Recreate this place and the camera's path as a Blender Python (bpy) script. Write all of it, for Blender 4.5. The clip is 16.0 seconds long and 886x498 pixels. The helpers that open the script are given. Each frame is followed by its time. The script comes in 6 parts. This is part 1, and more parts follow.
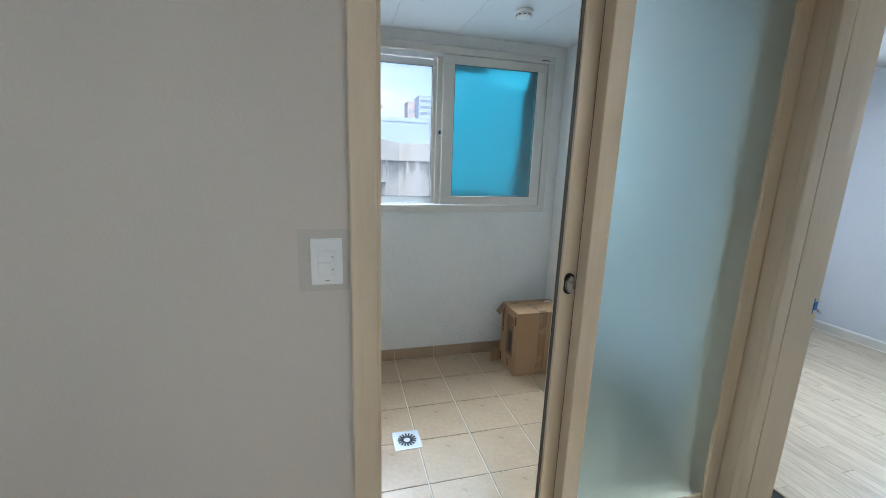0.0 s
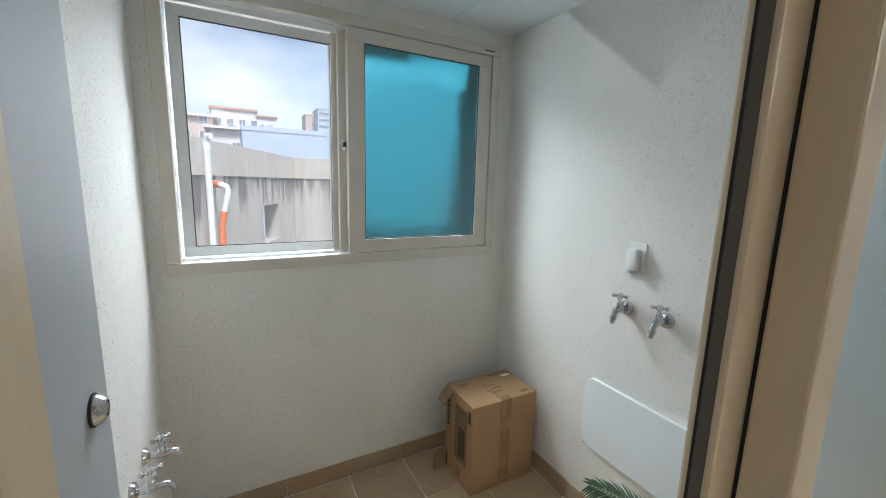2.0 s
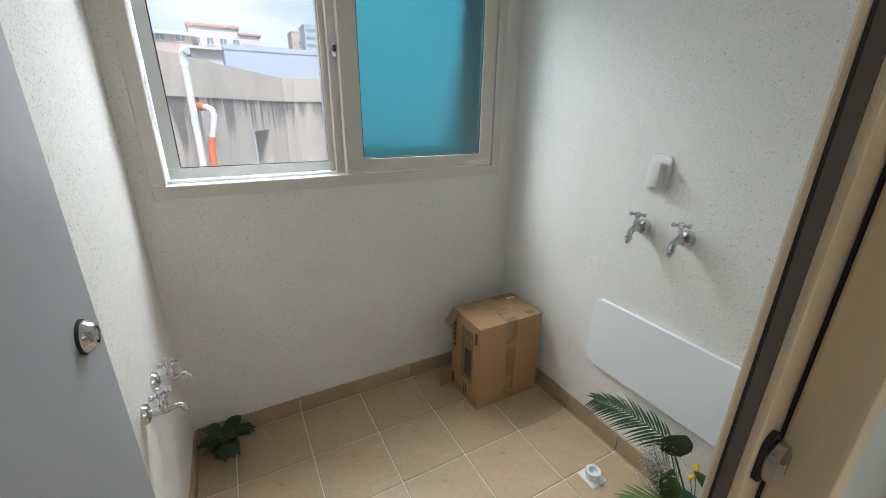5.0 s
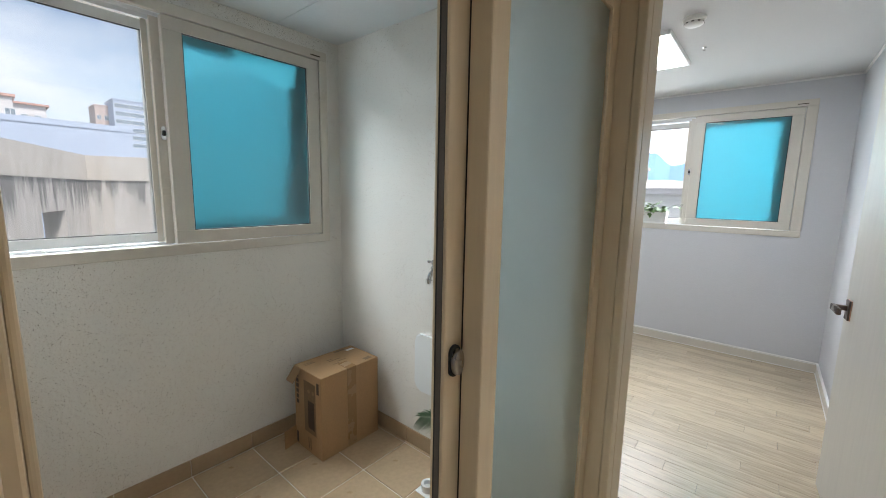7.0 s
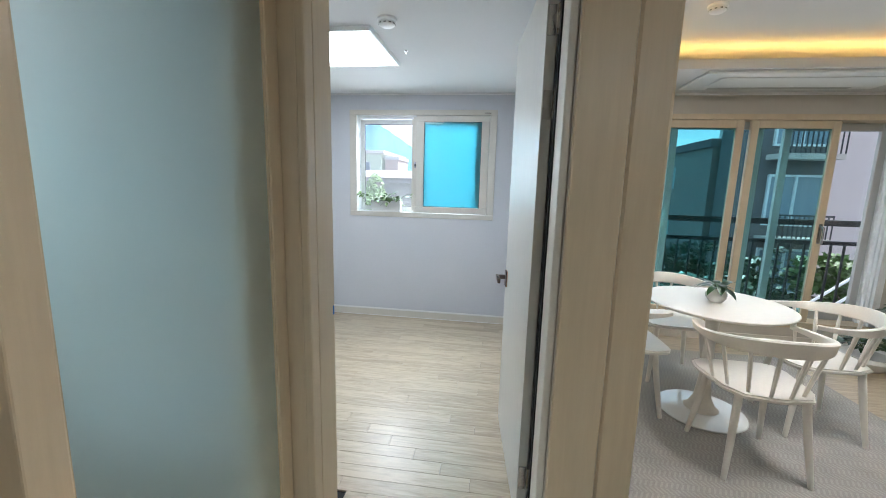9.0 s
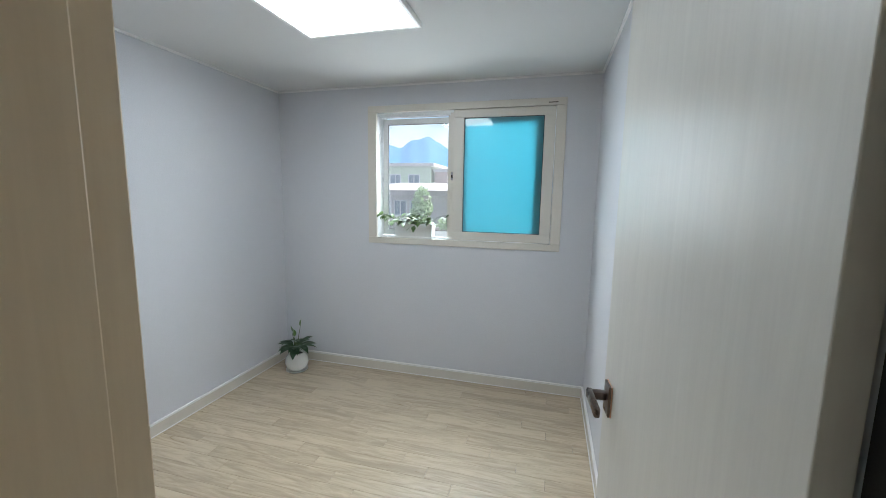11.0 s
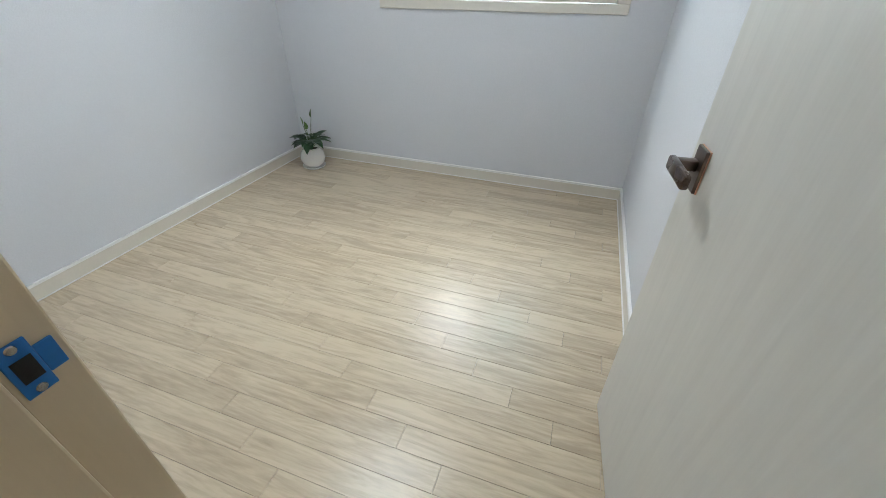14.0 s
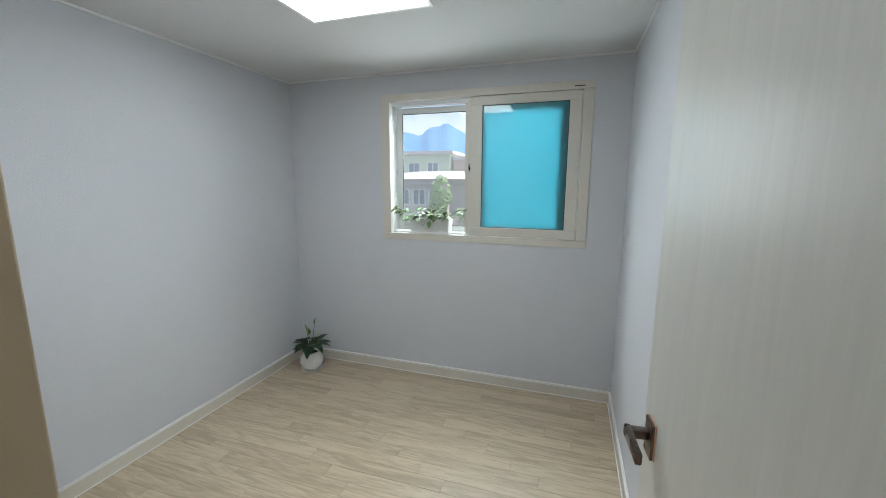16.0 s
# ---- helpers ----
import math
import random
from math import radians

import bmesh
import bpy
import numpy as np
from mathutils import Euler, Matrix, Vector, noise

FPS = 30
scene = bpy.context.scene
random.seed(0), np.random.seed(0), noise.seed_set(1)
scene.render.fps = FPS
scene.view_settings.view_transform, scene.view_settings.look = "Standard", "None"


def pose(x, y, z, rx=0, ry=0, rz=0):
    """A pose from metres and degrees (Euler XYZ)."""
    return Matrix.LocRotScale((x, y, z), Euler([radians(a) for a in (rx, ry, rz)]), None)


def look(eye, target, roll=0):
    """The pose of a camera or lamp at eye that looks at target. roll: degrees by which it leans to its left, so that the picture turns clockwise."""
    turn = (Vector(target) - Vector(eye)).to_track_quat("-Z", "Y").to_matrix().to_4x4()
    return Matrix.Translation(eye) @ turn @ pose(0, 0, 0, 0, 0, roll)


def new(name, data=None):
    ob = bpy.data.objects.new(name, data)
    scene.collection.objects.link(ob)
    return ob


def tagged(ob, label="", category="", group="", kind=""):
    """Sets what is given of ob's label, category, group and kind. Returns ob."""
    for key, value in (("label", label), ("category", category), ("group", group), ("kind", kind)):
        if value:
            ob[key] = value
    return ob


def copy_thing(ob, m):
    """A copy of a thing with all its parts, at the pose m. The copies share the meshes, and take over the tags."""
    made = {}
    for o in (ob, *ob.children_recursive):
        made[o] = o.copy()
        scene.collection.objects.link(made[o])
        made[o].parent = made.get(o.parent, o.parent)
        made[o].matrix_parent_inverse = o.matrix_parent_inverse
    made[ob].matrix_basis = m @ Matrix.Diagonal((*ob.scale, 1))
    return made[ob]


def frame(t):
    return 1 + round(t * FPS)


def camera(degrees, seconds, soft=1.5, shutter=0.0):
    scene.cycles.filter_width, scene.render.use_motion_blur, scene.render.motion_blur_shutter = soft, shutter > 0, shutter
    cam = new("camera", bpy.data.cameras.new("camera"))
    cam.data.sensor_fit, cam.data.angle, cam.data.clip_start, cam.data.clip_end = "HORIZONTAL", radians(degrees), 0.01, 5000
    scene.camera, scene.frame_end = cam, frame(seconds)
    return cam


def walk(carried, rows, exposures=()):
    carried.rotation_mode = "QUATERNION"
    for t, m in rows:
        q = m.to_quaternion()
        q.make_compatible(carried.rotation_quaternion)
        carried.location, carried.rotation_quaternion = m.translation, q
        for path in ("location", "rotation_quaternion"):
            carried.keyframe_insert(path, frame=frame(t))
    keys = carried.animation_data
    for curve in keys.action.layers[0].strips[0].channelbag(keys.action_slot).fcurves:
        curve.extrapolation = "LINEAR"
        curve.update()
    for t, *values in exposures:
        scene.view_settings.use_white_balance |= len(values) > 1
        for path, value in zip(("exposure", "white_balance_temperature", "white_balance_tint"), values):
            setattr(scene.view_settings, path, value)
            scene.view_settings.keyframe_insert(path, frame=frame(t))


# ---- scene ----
# Camera and walk
cam = camera(97.2, 16.0, 0.9)
PATH = [
    (0, (0.071, -0.005, 1.391), (0.572, 1.886, 0.976), 1.8),
    (0.5, (0.136, 0.227, 1.407), (0.853, 2.048, 0.994), 1.9),
    (1, (0.171, 0.457, 1.411), (0.929, 2.264, 1.013), 1.7),
    (1.5, (0.218, 0.732, 1.429), (1.114, 2.48, 1.055), 1.7),
    (2, (0.286, 0.926, 1.459), (1.225, 2.66, 1.129), 1.6),
    (2.5, (0.307, 1.024, 1.398), (1.264, 2.754, 1.098), 1.6),
    (3, (0.313, 1.067, 1.28), (1.238, 2.732, 0.67), 1.5),
    (3.2, (0.308, 1.08, 1.242), (1.209, 2.677, 0.444), 1.5),
    (3.7, (0.305, 1.09, 1.175), (1.107, 2.563, 0.086), 1.3),
    (4.25, (0.305, 1.07, 1.20), (1.088, 2.508, 0.053), 1.1),
    (4.8, (0.308, 1.03, 1.34), (1.174, 2.621, 0.495), 0.9),
    (5.3, (0.311, 0.996, 1.457), (1.239, 2.705, 0.99), 0.8),
    (5.5, (0.315, 0.984, 1.464), (1.242, 2.717, 1.094), 1.0),
    (6, (0.275, 0.938, 1.462), (1.224, 2.685, 1.244), 0.9),
    (6.5, (0.204, 0.799, 1.418), (1.292, 2.463, 1.204), 0.9),
    (7, (0.169, 0.632, 1.379), (1.691, 1.899, 1.095), 1.1),
    (7.5, (0.109, 0.475, 1.386), (1.943, 1.212, 1.079), 1.4),
    (8, (0.031, 0.373, 1.404), (1.972, 0.747, 1.094), 1.6),
    (8.5, (0.132, 0.347, 1.397), (2.088, 0.621, 1.078), 1.7),
    (9, (0.417, 0.391, 1.404), (2.374, 0.657, 1.088), 1.6),
    (9.5, (0.75, 0.403, 1.415), (2.707, 0.672, 1.101), 1.3),
    (10, (1.051, 0.413, 1.446), (2.996, 0.771, 1.147), 1.3),
    (10.2, (1.161, 0.436, 1.451), (3.095, 0.856, 1.163), 1.2),
    (10.8, (1.42, 0.49, 1.455), (3.335, 0.99, 1.185), 1.0),
    (11.5, (1.58, 0.54, 1.455), (3.477, 1.125, 1.215), 0.8),
    (12.3, (1.649, 0.563, 1.438), (3.534, 1.193, 1.212), 0.6),
    (12.5, (1.668, 0.557, 1.398), (3.548, 1.192, 1.147), 0.6),
    (13, (1.683, 0.561, 1.306), (3.507, 1.177, 0.764), 0.7),
    (13.5, (1.706, 0.561, 1.214), (3.407, 1.14, 0.336), 0.8),
    (14, (1.72, 0.572, 1.21), (3.286, 1.105, 0.087), 0.7),
    (14.5, (1.713, 0.563, 1.302), (3.268, 1.098, 0.164), 0.5),
    (15, (1.687, 0.553, 1.396), (3.372, 1.125, 0.482), 0.5),
    (15.5, (1.659, 0.539, 1.462), (3.475, 1.144, 0.884), 0.3),
    (16, (1.64, 0.531, 1.498), (3.515, 1.148, 1.172), 0.2),
]
EXPOSURES = [(0, 0.66, 5400, 8), (1, 0.62, 5400, 8), (1.5, 0.56, 5500, 8), (2, 0.46, 6200, 11), (2.5, 0.3, 6350, 11), (3, 0.26, 6400, 12), (5.5, 0.48, 6400, 11), (6, 0.3, 6450, 11), (7, 0.38, 6450, 12), (7.5, 0.6, 6150, 10), (8.5, 0.55, 5900, 9),
             (10, 0.3, 5950, 9), (12.5, -0.1, 6450, 9), (13.5, 0.2, 6400, 9), (14.5, 0.36, 6150, 8), (15.5, 0.0, 6450, 9), (16, -0.08, 6350, 8)]
walk(cam, [(t, look(eye, target, roll)) for t, eye, target, roll in PATH], EXPOSURES)

# World and sun: bright, thinly clouded day
world = bpy.data.worlds.new("world")
scene.world = world
world.use_nodes = True
wn, wl = world.node_tree.nodes, world.node_tree.links
sky = wn.new("ShaderNodeTexSky")
sky.sky_type, sky.sun_disc = "NISHITA", False
sky.sun_elevation, sky.sun_rotation = radians(56), radians(173)
sky_gain = wn.new("ShaderNodeMix"); sky_gain.data_type, sky_gain.blend_type = "RGBA", "MULTIPLY"
sky_gain.inputs[0].default_value = 1.0
sky_gain.inputs[7].default_value = (1.35, 1.32, 1.25, 1)
wl.new(sky.outputs[0], sky_gain.inputs[6])
wtc = wn.new("ShaderNodeTexCoord")
wmap = wn.new("ShaderNodeMapping"); wmap.inputs["Scale"].default_value = (2.0, 2.0, 5.0)
wl.new(wtc.outputs["Generated"], wmap.inputs[0])
wnoise = wn.new("ShaderNodeTexNoise"); wnoise.inputs["Scale"].default_value = 1.6; wnoise.inputs["Detail"].default_value = 7
wl.new(wmap.outputs[0], wnoise.inputs[0])
wramp = wn.new("ShaderNodeValToRGB")
wramp.color_ramp.elements[0].position, wramp.color_ramp.elements[1].position = 0.34, 0.72
wl.new(wnoise.outputs[0], wramp.inputs[0])
wmix = wn.new("ShaderNodeMix"); wmix.data_type = "RGBA"
wl.new(wramp.outputs[0], wmix.inputs[0]); wl.new(sky_gain.outputs[2], wmix.inputs[6])
wmix.inputs[7].default_value = (8.6, 8.9, 9.3, 1)
bg = wn["Background"]; bg.inputs[1].default_value = 0.14
wl.new(wmix.outputs[2], bg.inputs[0])
sun = new("sun", bpy.data.lights.new("sun", "SUN"))
sun.data.energy, sun.data.angle, sun.data.color = 4.8, radians(12), (1, 0.96, 0.9)
sun.matrix_world = look((2, -16, 24), (0, 0, 0))
tagged(sun, kind="structure")

# Lamp strengths
BED_LAMP, HALL_LAMP, COVE, LIVING_BAR = 12.5, 6.3, 17.0, 44.0


LX1 = 4.40                                                 # balcony wall


# Added area lamps that stand in for sky light at the windows and balcony doors
def daylight_lamp(name, m, w, h, watts, spread=180):
    lamp = new(name, bpy.data.lights.new(name, "AREA"))
    lamp.data.shape, lamp.data.size, lamp.data.size_y = "RECTANGLE", w, h
    lamp.data.energy, lamp.data.color = watts, (0.92, 0.98, 1.0)
    lamp.data.spread = radians(spread)
    lamp.matrix_world = m
    return tagged(lamp, kind="structure")


daylight_lamp("daylight_utility", look((1.145, 3.04, 1.64), (0.80, 0, 0.62)), 0.66, 0.96, 5.6)
daylight_lamp("daylight_utility", look((0.43, 2.826, 1.62), (0.55, 0, 1.42)), 0.58, 0.90, 1.0, 130)
# added lamp outside above the window head, out of view, to brighten the tiles
daylight_lamp("daylight_utility", look((0.80, 3.50, 2.78), (0.85, 2.0, 0.1)), 1.5, 1.1, 112.0)
daylight_lamp("daylight_bedroom", look((4.58, 0.87, 1.60), (0, 0.87, 1.60)), 0.60, 0.88, 8.0)
daylight_lamp("daylight_bedroom", look((4.494, 1.545, 1.62), (0, 1.545, 1.52)), 0.54, 0.84, 5.0, 125)
# unseen extra lamp outside, higher than the bedroom window, for light on the boards
daylight_lamp("daylight_bedroom", look((5.12, 1.20, 2.80), (3.2, 1.20, 0.1)), 1.4, 1.1, 95.0)
daylight_lamp("daylight_balcony", look((LX1 - 0.05, -1.75, 1.15), (0, -1.75, 1.15)), 2.5, 1.6, 9.0, 140)


# ---- materials ----
def material(name, color, rough=0.5, metal=0.0, vary=0.08, scale=6.0, stretch=(1, 1, 1), fine=90.0, bump=0.02, spec=0.5, coat=0.0, rand=0.0, island=0.0):
    """A surface with broad and fine variation of colour, roughness and relief."""
    m = bpy.data.materials.new(name)
    m.use_nodes = True
    n, l = m.node_tree.nodes, m.node_tree.links
    b = n["Principled BSDF"]
    b.inputs["Metallic"].default_value, b.inputs["Specular IOR Level"].default_value = metal, spec
    b.inputs["Coat Weight"].default_value = coat
    tc = n.new("ShaderNodeTexCoord")
    mp = n.new("ShaderNodeMapping"); mp.inputs["Scale"].default_value = stretch
    l.new(tc.outputs["Object"], mp.inputs[0])
    a = n.new("ShaderNodeTexNoise"); a.inputs["Scale"].default_value, a.inputs["Detail"].default_value = scale, 4
    f = n.new("ShaderNodeTexNoise"); f.inputs["Scale"].default_value, f.inputs["Detail"].default_value = fine, 3
    l.new(mp.outputs[0], a.inputs[0]); l.new(mp.outputs[0], f.inputs[0])
    add = n.new("ShaderNodeMath"); add.operation = "ADD"
    l.new(a.outputs[0], add.inputs[0]); l.new(f.outputs[0], add.inputs[1])
    last = add
    if rand or island:
        src = n.new("ShaderNodeObjectInfo") if rand else n.new("ShaderNodeNewGeometry")
        sub = n.new("ShaderNodeMath"); sub.operation = "MULTIPLY_ADD"
        l.new(src.outputs["Random" if rand else "Random Per Island"], sub.inputs[0])
        sub.inputs[1].default_value = rand or island
        l.new(add.outputs[0], sub.inputs[2])
        last = sub
    mr = n.new("ShaderNodeMapRange")
    mr.inputs[1].default_value, mr.inputs[2].default_value = 0.6, 1.4 + (rand or island)
    mr.inputs[3].default_value, mr.inputs[4].default_value = 1 - vary, 1 + vary
    l.new(last.outputs[0], mr.inputs[0])
    mul = n.new("ShaderNodeMix"); mul.data_type, mul.blend_type = "RGBA", "MULTIPLY"
    mul.inputs[0].default_value = 1
    mul.inputs[6].default_value = (*color, 1)
    l.new(mr.outputs[0], mul.inputs[7])
    l.new(mul.outputs[2], b.inputs["Base Color"])
    rr = n.new("ShaderNodeMapRange")
    rr.inputs[1].default_value, rr.inputs[2].default_value = 0.3, 0.7
    rr.inputs[3].default_value, rr.inputs[4].default_value = max(0.02, rough - 0.07), min(1, rough + 0.07)
    l.new(a.outputs[0], rr.inputs[0]); l.new(rr.outputs[0], b.inputs["Roughness"])
    if bump:
        bp = n.new("ShaderNodeBump"); bp.inputs["Strength"].default_value, bp.inputs["Distance"].default_value = 0.35, bump * 0.05
        l.new(add.outputs[0], bp.inputs["Height"]); l.new(bp.outputs[0], b.inputs["Normal"])
    return m


def speckled(name, color):
    """White stone-chip spray plaster with scattered dark and pearly chips."""
    m = material(name, color, 0.62, vary=0.05, scale=3, fine=130, bump=0.045)
    n, l = m.node_tree.nodes, m.node_tree.links
    b = n["Principled BSDF"]
    base = b.inputs["Base Color"].links[0].from_socket
    tc = [x for x in n if x.type == "TEX_COORD"][0]
    out = base
    wob = n.new("ShaderNodeTexNoise"); wob.inputs["Scale"].default_value = 160
    l.new(tc.outputs["Object"], wob.inputs[0])
    warp = n.new("ShaderNodeVectorMath"); warp.operation = "MULTIPLY_ADD"
    l.new(wob.outputs["Color"], warp.inputs[0]); warp.inputs[1].default_value = (0.008, 0.008, 0.012); l.new(tc.outputs["Object"], warp.inputs[2])
    patch = n.new("ShaderNodeTexNoise"); patch.inputs["Scale"].default_value = 5.0
    l.new(tc.outputs["Object"], patch.inputs[0])
    for sc, lim, col, dens in ((115, 0.19, (0.15, 0.13, 0.11), 0.53), (190, 0.21, (0.30, 0.23, 0.16), 0.58), (270, 0.23, (0.34, 0.31, 0.28), 0.55)):
        v = n.new("ShaderNodeTexVoronoi"); v.inputs["Scale"].default_value = sc
        l.new(warp.outputs[0], v.inputs["Vector"])
        near = n.new("ShaderNodeMath"); near.operation = "LESS_THAN"; near.inputs[1].default_value = lim
        l.new(v.outputs["Distance"], near.inputs[0])
        sep = n.new("ShaderNodeSeparateColor"); l.new(v.outputs["Color"], sep.inputs[0])
        some = n.new("ShaderNodeMath"); some.operation = "GREATER_THAN"; some.inputs[1].default_value = dens + 0.5
        thick = n.new("ShaderNodeMath"); thick.operation = "ADD"
        l.new(sep.outputs[0], thick.inputs[0]); l.new(patch.outputs[0], thick.inputs[1])
        l.new(thick.outputs[0], some.inputs[0])
        both = n.new("ShaderNodeMath"); both.operation = "MULTIPLY"
        l.new(near.outputs[0], both.inputs[0]); l.new(some.outputs[0], both.inputs[1])
        half = n.new("ShaderNodeMath"); half.operation = "MULTIPLY"; half.inputs[1].default_value = 0.88
        l.new(both.outputs[0], half.inputs[0])
        mx = n.new("ShaderNodeMix"); mx.data_type = "RGBA"
        l.new(half.outputs[0], mx.inputs[0]); l.new(out, mx.inputs[6]); mx.inputs[7].default_value = (*col, 1)
        out = mx.outputs[2]
    l.new(out, b.inputs["Base Color"])
    return m


def grained(name, light, dark, along, rough=0.4, rand=0.5, width=1.0, coat=0.0, contrast=1.0, run=0.07, swirl=1.2):
    """Printed wood grain that runs along an axis (0 x, 1 y, 2 z)."""
    m = bpy.data.materials.new(name)
    m.use_nodes = True
    n, l = m.node_tree.nodes, m.node_tree.links
    b = n["Principled BSDF"]
    b.inputs["Coat Weight"].default_value, b.inputs["Coat Roughness"].default_value = coat, 0.26
    tc, oi = n.new("ShaderNodeTexCoord"), n.new("ShaderNodeObjectInfo")
    off = n.new("ShaderNodeVectorMath"); off.operation = "SCALE"
    mpo = n.new("ShaderNodeCombineXYZ")
    for k in range(3):
        l.new(oi.outputs["Random"], mpo.inputs[k])
    l.new(mpo.outputs[0], off.inputs[0]); off.inputs["Scale"].default_value = 40.0
    add = n.new("ShaderNodeVectorMath"); l.new(tc.outputs["Object"], add.inputs[0]); l.new(off.outputs[0], add.inputs[1])
    sc = [1.0, 1.0, 1.0]
    sc[along] = run
    mp = n.new("ShaderNodeMapping"); mp.inputs["Scale"].default_value = sc
    l.new(add.outputs[0], mp.inputs[0])
    a = n.new("ShaderNodeTexNoise"); a.inputs["Scale"].default_value, a.inputs["Detail"].default_value, a.inputs["Distortion"].default_value = 22 * width, 5, swirl
    f = n.new("ShaderNodeTexNoise"); f.inputs["Scale"].default_value, f.inputs["Detail"].default_value = 150 * width, 3
    l.new(mp.outputs[0], a.inputs[0]); l.new(mp.outputs[0], f.inputs[0])
    s = n.new("ShaderNodeMath"); s.operation = "MULTIPLY_ADD"; s.inputs[1].default_value = 0.45
    l.new(f.outputs[0], s.inputs[0]); l.new(a.outputs[0], s.inputs[2])
    t = n.new("ShaderNodeMath"); t.operation = "MULTIPLY_ADD"; t.inputs[1].default_value = rand * 0.3
    l.new(oi.outputs["Random"], t.inputs[0]); l.new(s.outputs[0], t.inputs[2])
    ramp = n.new("ShaderNodeValToRGB")
    mid = 0.72 + rand * 0.15
    ramp.color_ramp.elements[0].position, ramp.color_ramp.elements[1].position = mid - 0.22 / contrast, mid + 0.22 / contrast
    ramp.color_ramp.elements[0].color, ramp.color_ramp.elements[1].color = (*dark, 1), (*light, 1)
    l.new(t.outputs[0], ramp.inputs[0]); l.new(ramp.outputs[0], b.inputs["Base Color"])
    mr = n.new("ShaderNodeMapRange"); mr.inputs[3].default_value, mr.inputs[4].default_value = rough - 0.06, rough + 0.08
    l.new(a.outputs[0], mr.inputs[0]); l.new(mr.outputs[0], b.inputs["Roughness"])
    bp = n.new("ShaderNodeBump"); bp.inputs["Strength"].default_value, bp.inputs["Distance"].default_value = 0.25, 0.0006
    l.new(s.outputs[0], bp.inputs["Height"]); l.new(bp.outputs[0], b.inputs["Normal"])
    return m


def rain_streaks(m):
    """Black vertical rain marks that run down from the parapet ledge."""
    n, l = m.node_tree.nodes, m.node_tree.links
    b = n["Principled BSDF"]
    base = b.inputs["Base Color"].links[0].from_socket
    tc = [x for x in n if x.type == "TEX_COORD"][0]
    mp = n.new("ShaderNodeMapping"); mp.inputs["Scale"].default_value = (1, 1, 0.10)
    l.new(tc.outputs["Object"], mp.inputs[0])
    ns = n.new("ShaderNodeTexNoise"); ns.inputs["Scale"].default_value, ns.inputs["Detail"].default_value, ns.inputs["Roughness"].default_value = 4.5, 6, 0.65
    l.new(mp.outputs[0], ns.inputs[0])
    sep = n.new("ShaderNodeSeparateXYZ"); l.new(tc.outputs["Object"], sep.inputs[0])
    run = n.new("ShaderNodeMapRange"); run.inputs[1].default_value, run.inputs[2].default_value, run.inputs[3].default_value, run.inputs[4].default_value = 0.85, 1.42, -0.14, 0.05
    l.new(sep.outputs[2], run.inputs[0])
    add = n.new("ShaderNodeMath"); l.new(ns.outputs[0], add.inputs[0]); l.new(run.outputs[0], add.inputs[1])
    ramp = n.new("ShaderNodeMapRange"); ramp.inputs[1].default_value, ramp.inputs[2].default_value, ramp.inputs[4].default_value = 0.45, 0.55, 0.85
    l.new(add.outputs[0], ramp.inputs[0])
    mx = n.new("ShaderNodeMix"); mx.data_type = "RGBA"
    l.new(ramp.outputs[0], mx.inputs[0]); l.new(base, mx.inputs[6]); mx.inputs[7].default_value = (0.14, 0.135, 0.13, 1)
    l.new(mx.outputs[2], b.inputs["Base Color"])


def glass(name, color, rough, ior=1.45):
    m = bpy.data.materials.new(name)
    m.use_nodes = True
    b = m.node_tree.nodes["Principled BSDF"]
    b.inputs["Base Color"].default_value = (*color, 1)
    b.inputs["Transmission Weight"].default_value, b.inputs["Roughness"].default_value, b.inputs["IOR"].default_value = 1.0, rough, ior
    return m


def veiled(m, amount):
    """A pale translucent veil mixed into a pane, imitating glare and haze over the view behind it."""
    n, l = m.node_tree.nodes, m.node_tree.links
    out = [x for x in n if x.type == "OUTPUT_MATERIAL"][0]
    tc = n.new("ShaderNodeTexCoord")
    ns = n.new("ShaderNodeTexNoise"); ns.inputs["Scale"].default_value, ns.inputs["Detail"].default_value = 2.5, 5
    l.new(tc.outputs["Object"], ns.inputs[0])
    mr = n.new("ShaderNodeMapRange"); mr.inputs[3].default_value, mr.inputs[4].default_value = amount * 0.75, amount * 1.25
    l.new(ns.outputs[0], mr.inputs[0])
    tr = n.new("ShaderNodeBsdfTranslucent"); tr.inputs[0].default_value = (0.86, 0.88, 0.90, 1)
    mx = n.new("ShaderNodeMixShader")
    l.new(mr.outputs[0], mx.inputs[0]); l.new(n["Principled BSDF"].outputs[0], mx.inputs[1]); l.new(tr.outputs[0], mx.inputs[2])
    l.new(mx.outputs[0], out.inputs[0])


def glow(name, color, strength):
    m = bpy.data.materials.new(name)
    m.use_nodes = True
    b = m.node_tree.nodes["Principled BSDF"]
    b.inputs["Base Color"].default_value = (0.9, 0.9, 0.9, 1)
    b.inputs["Emission Color"].default_value, b.inputs["Emission Strength"].default_value = (*color, 1), strength
    return m


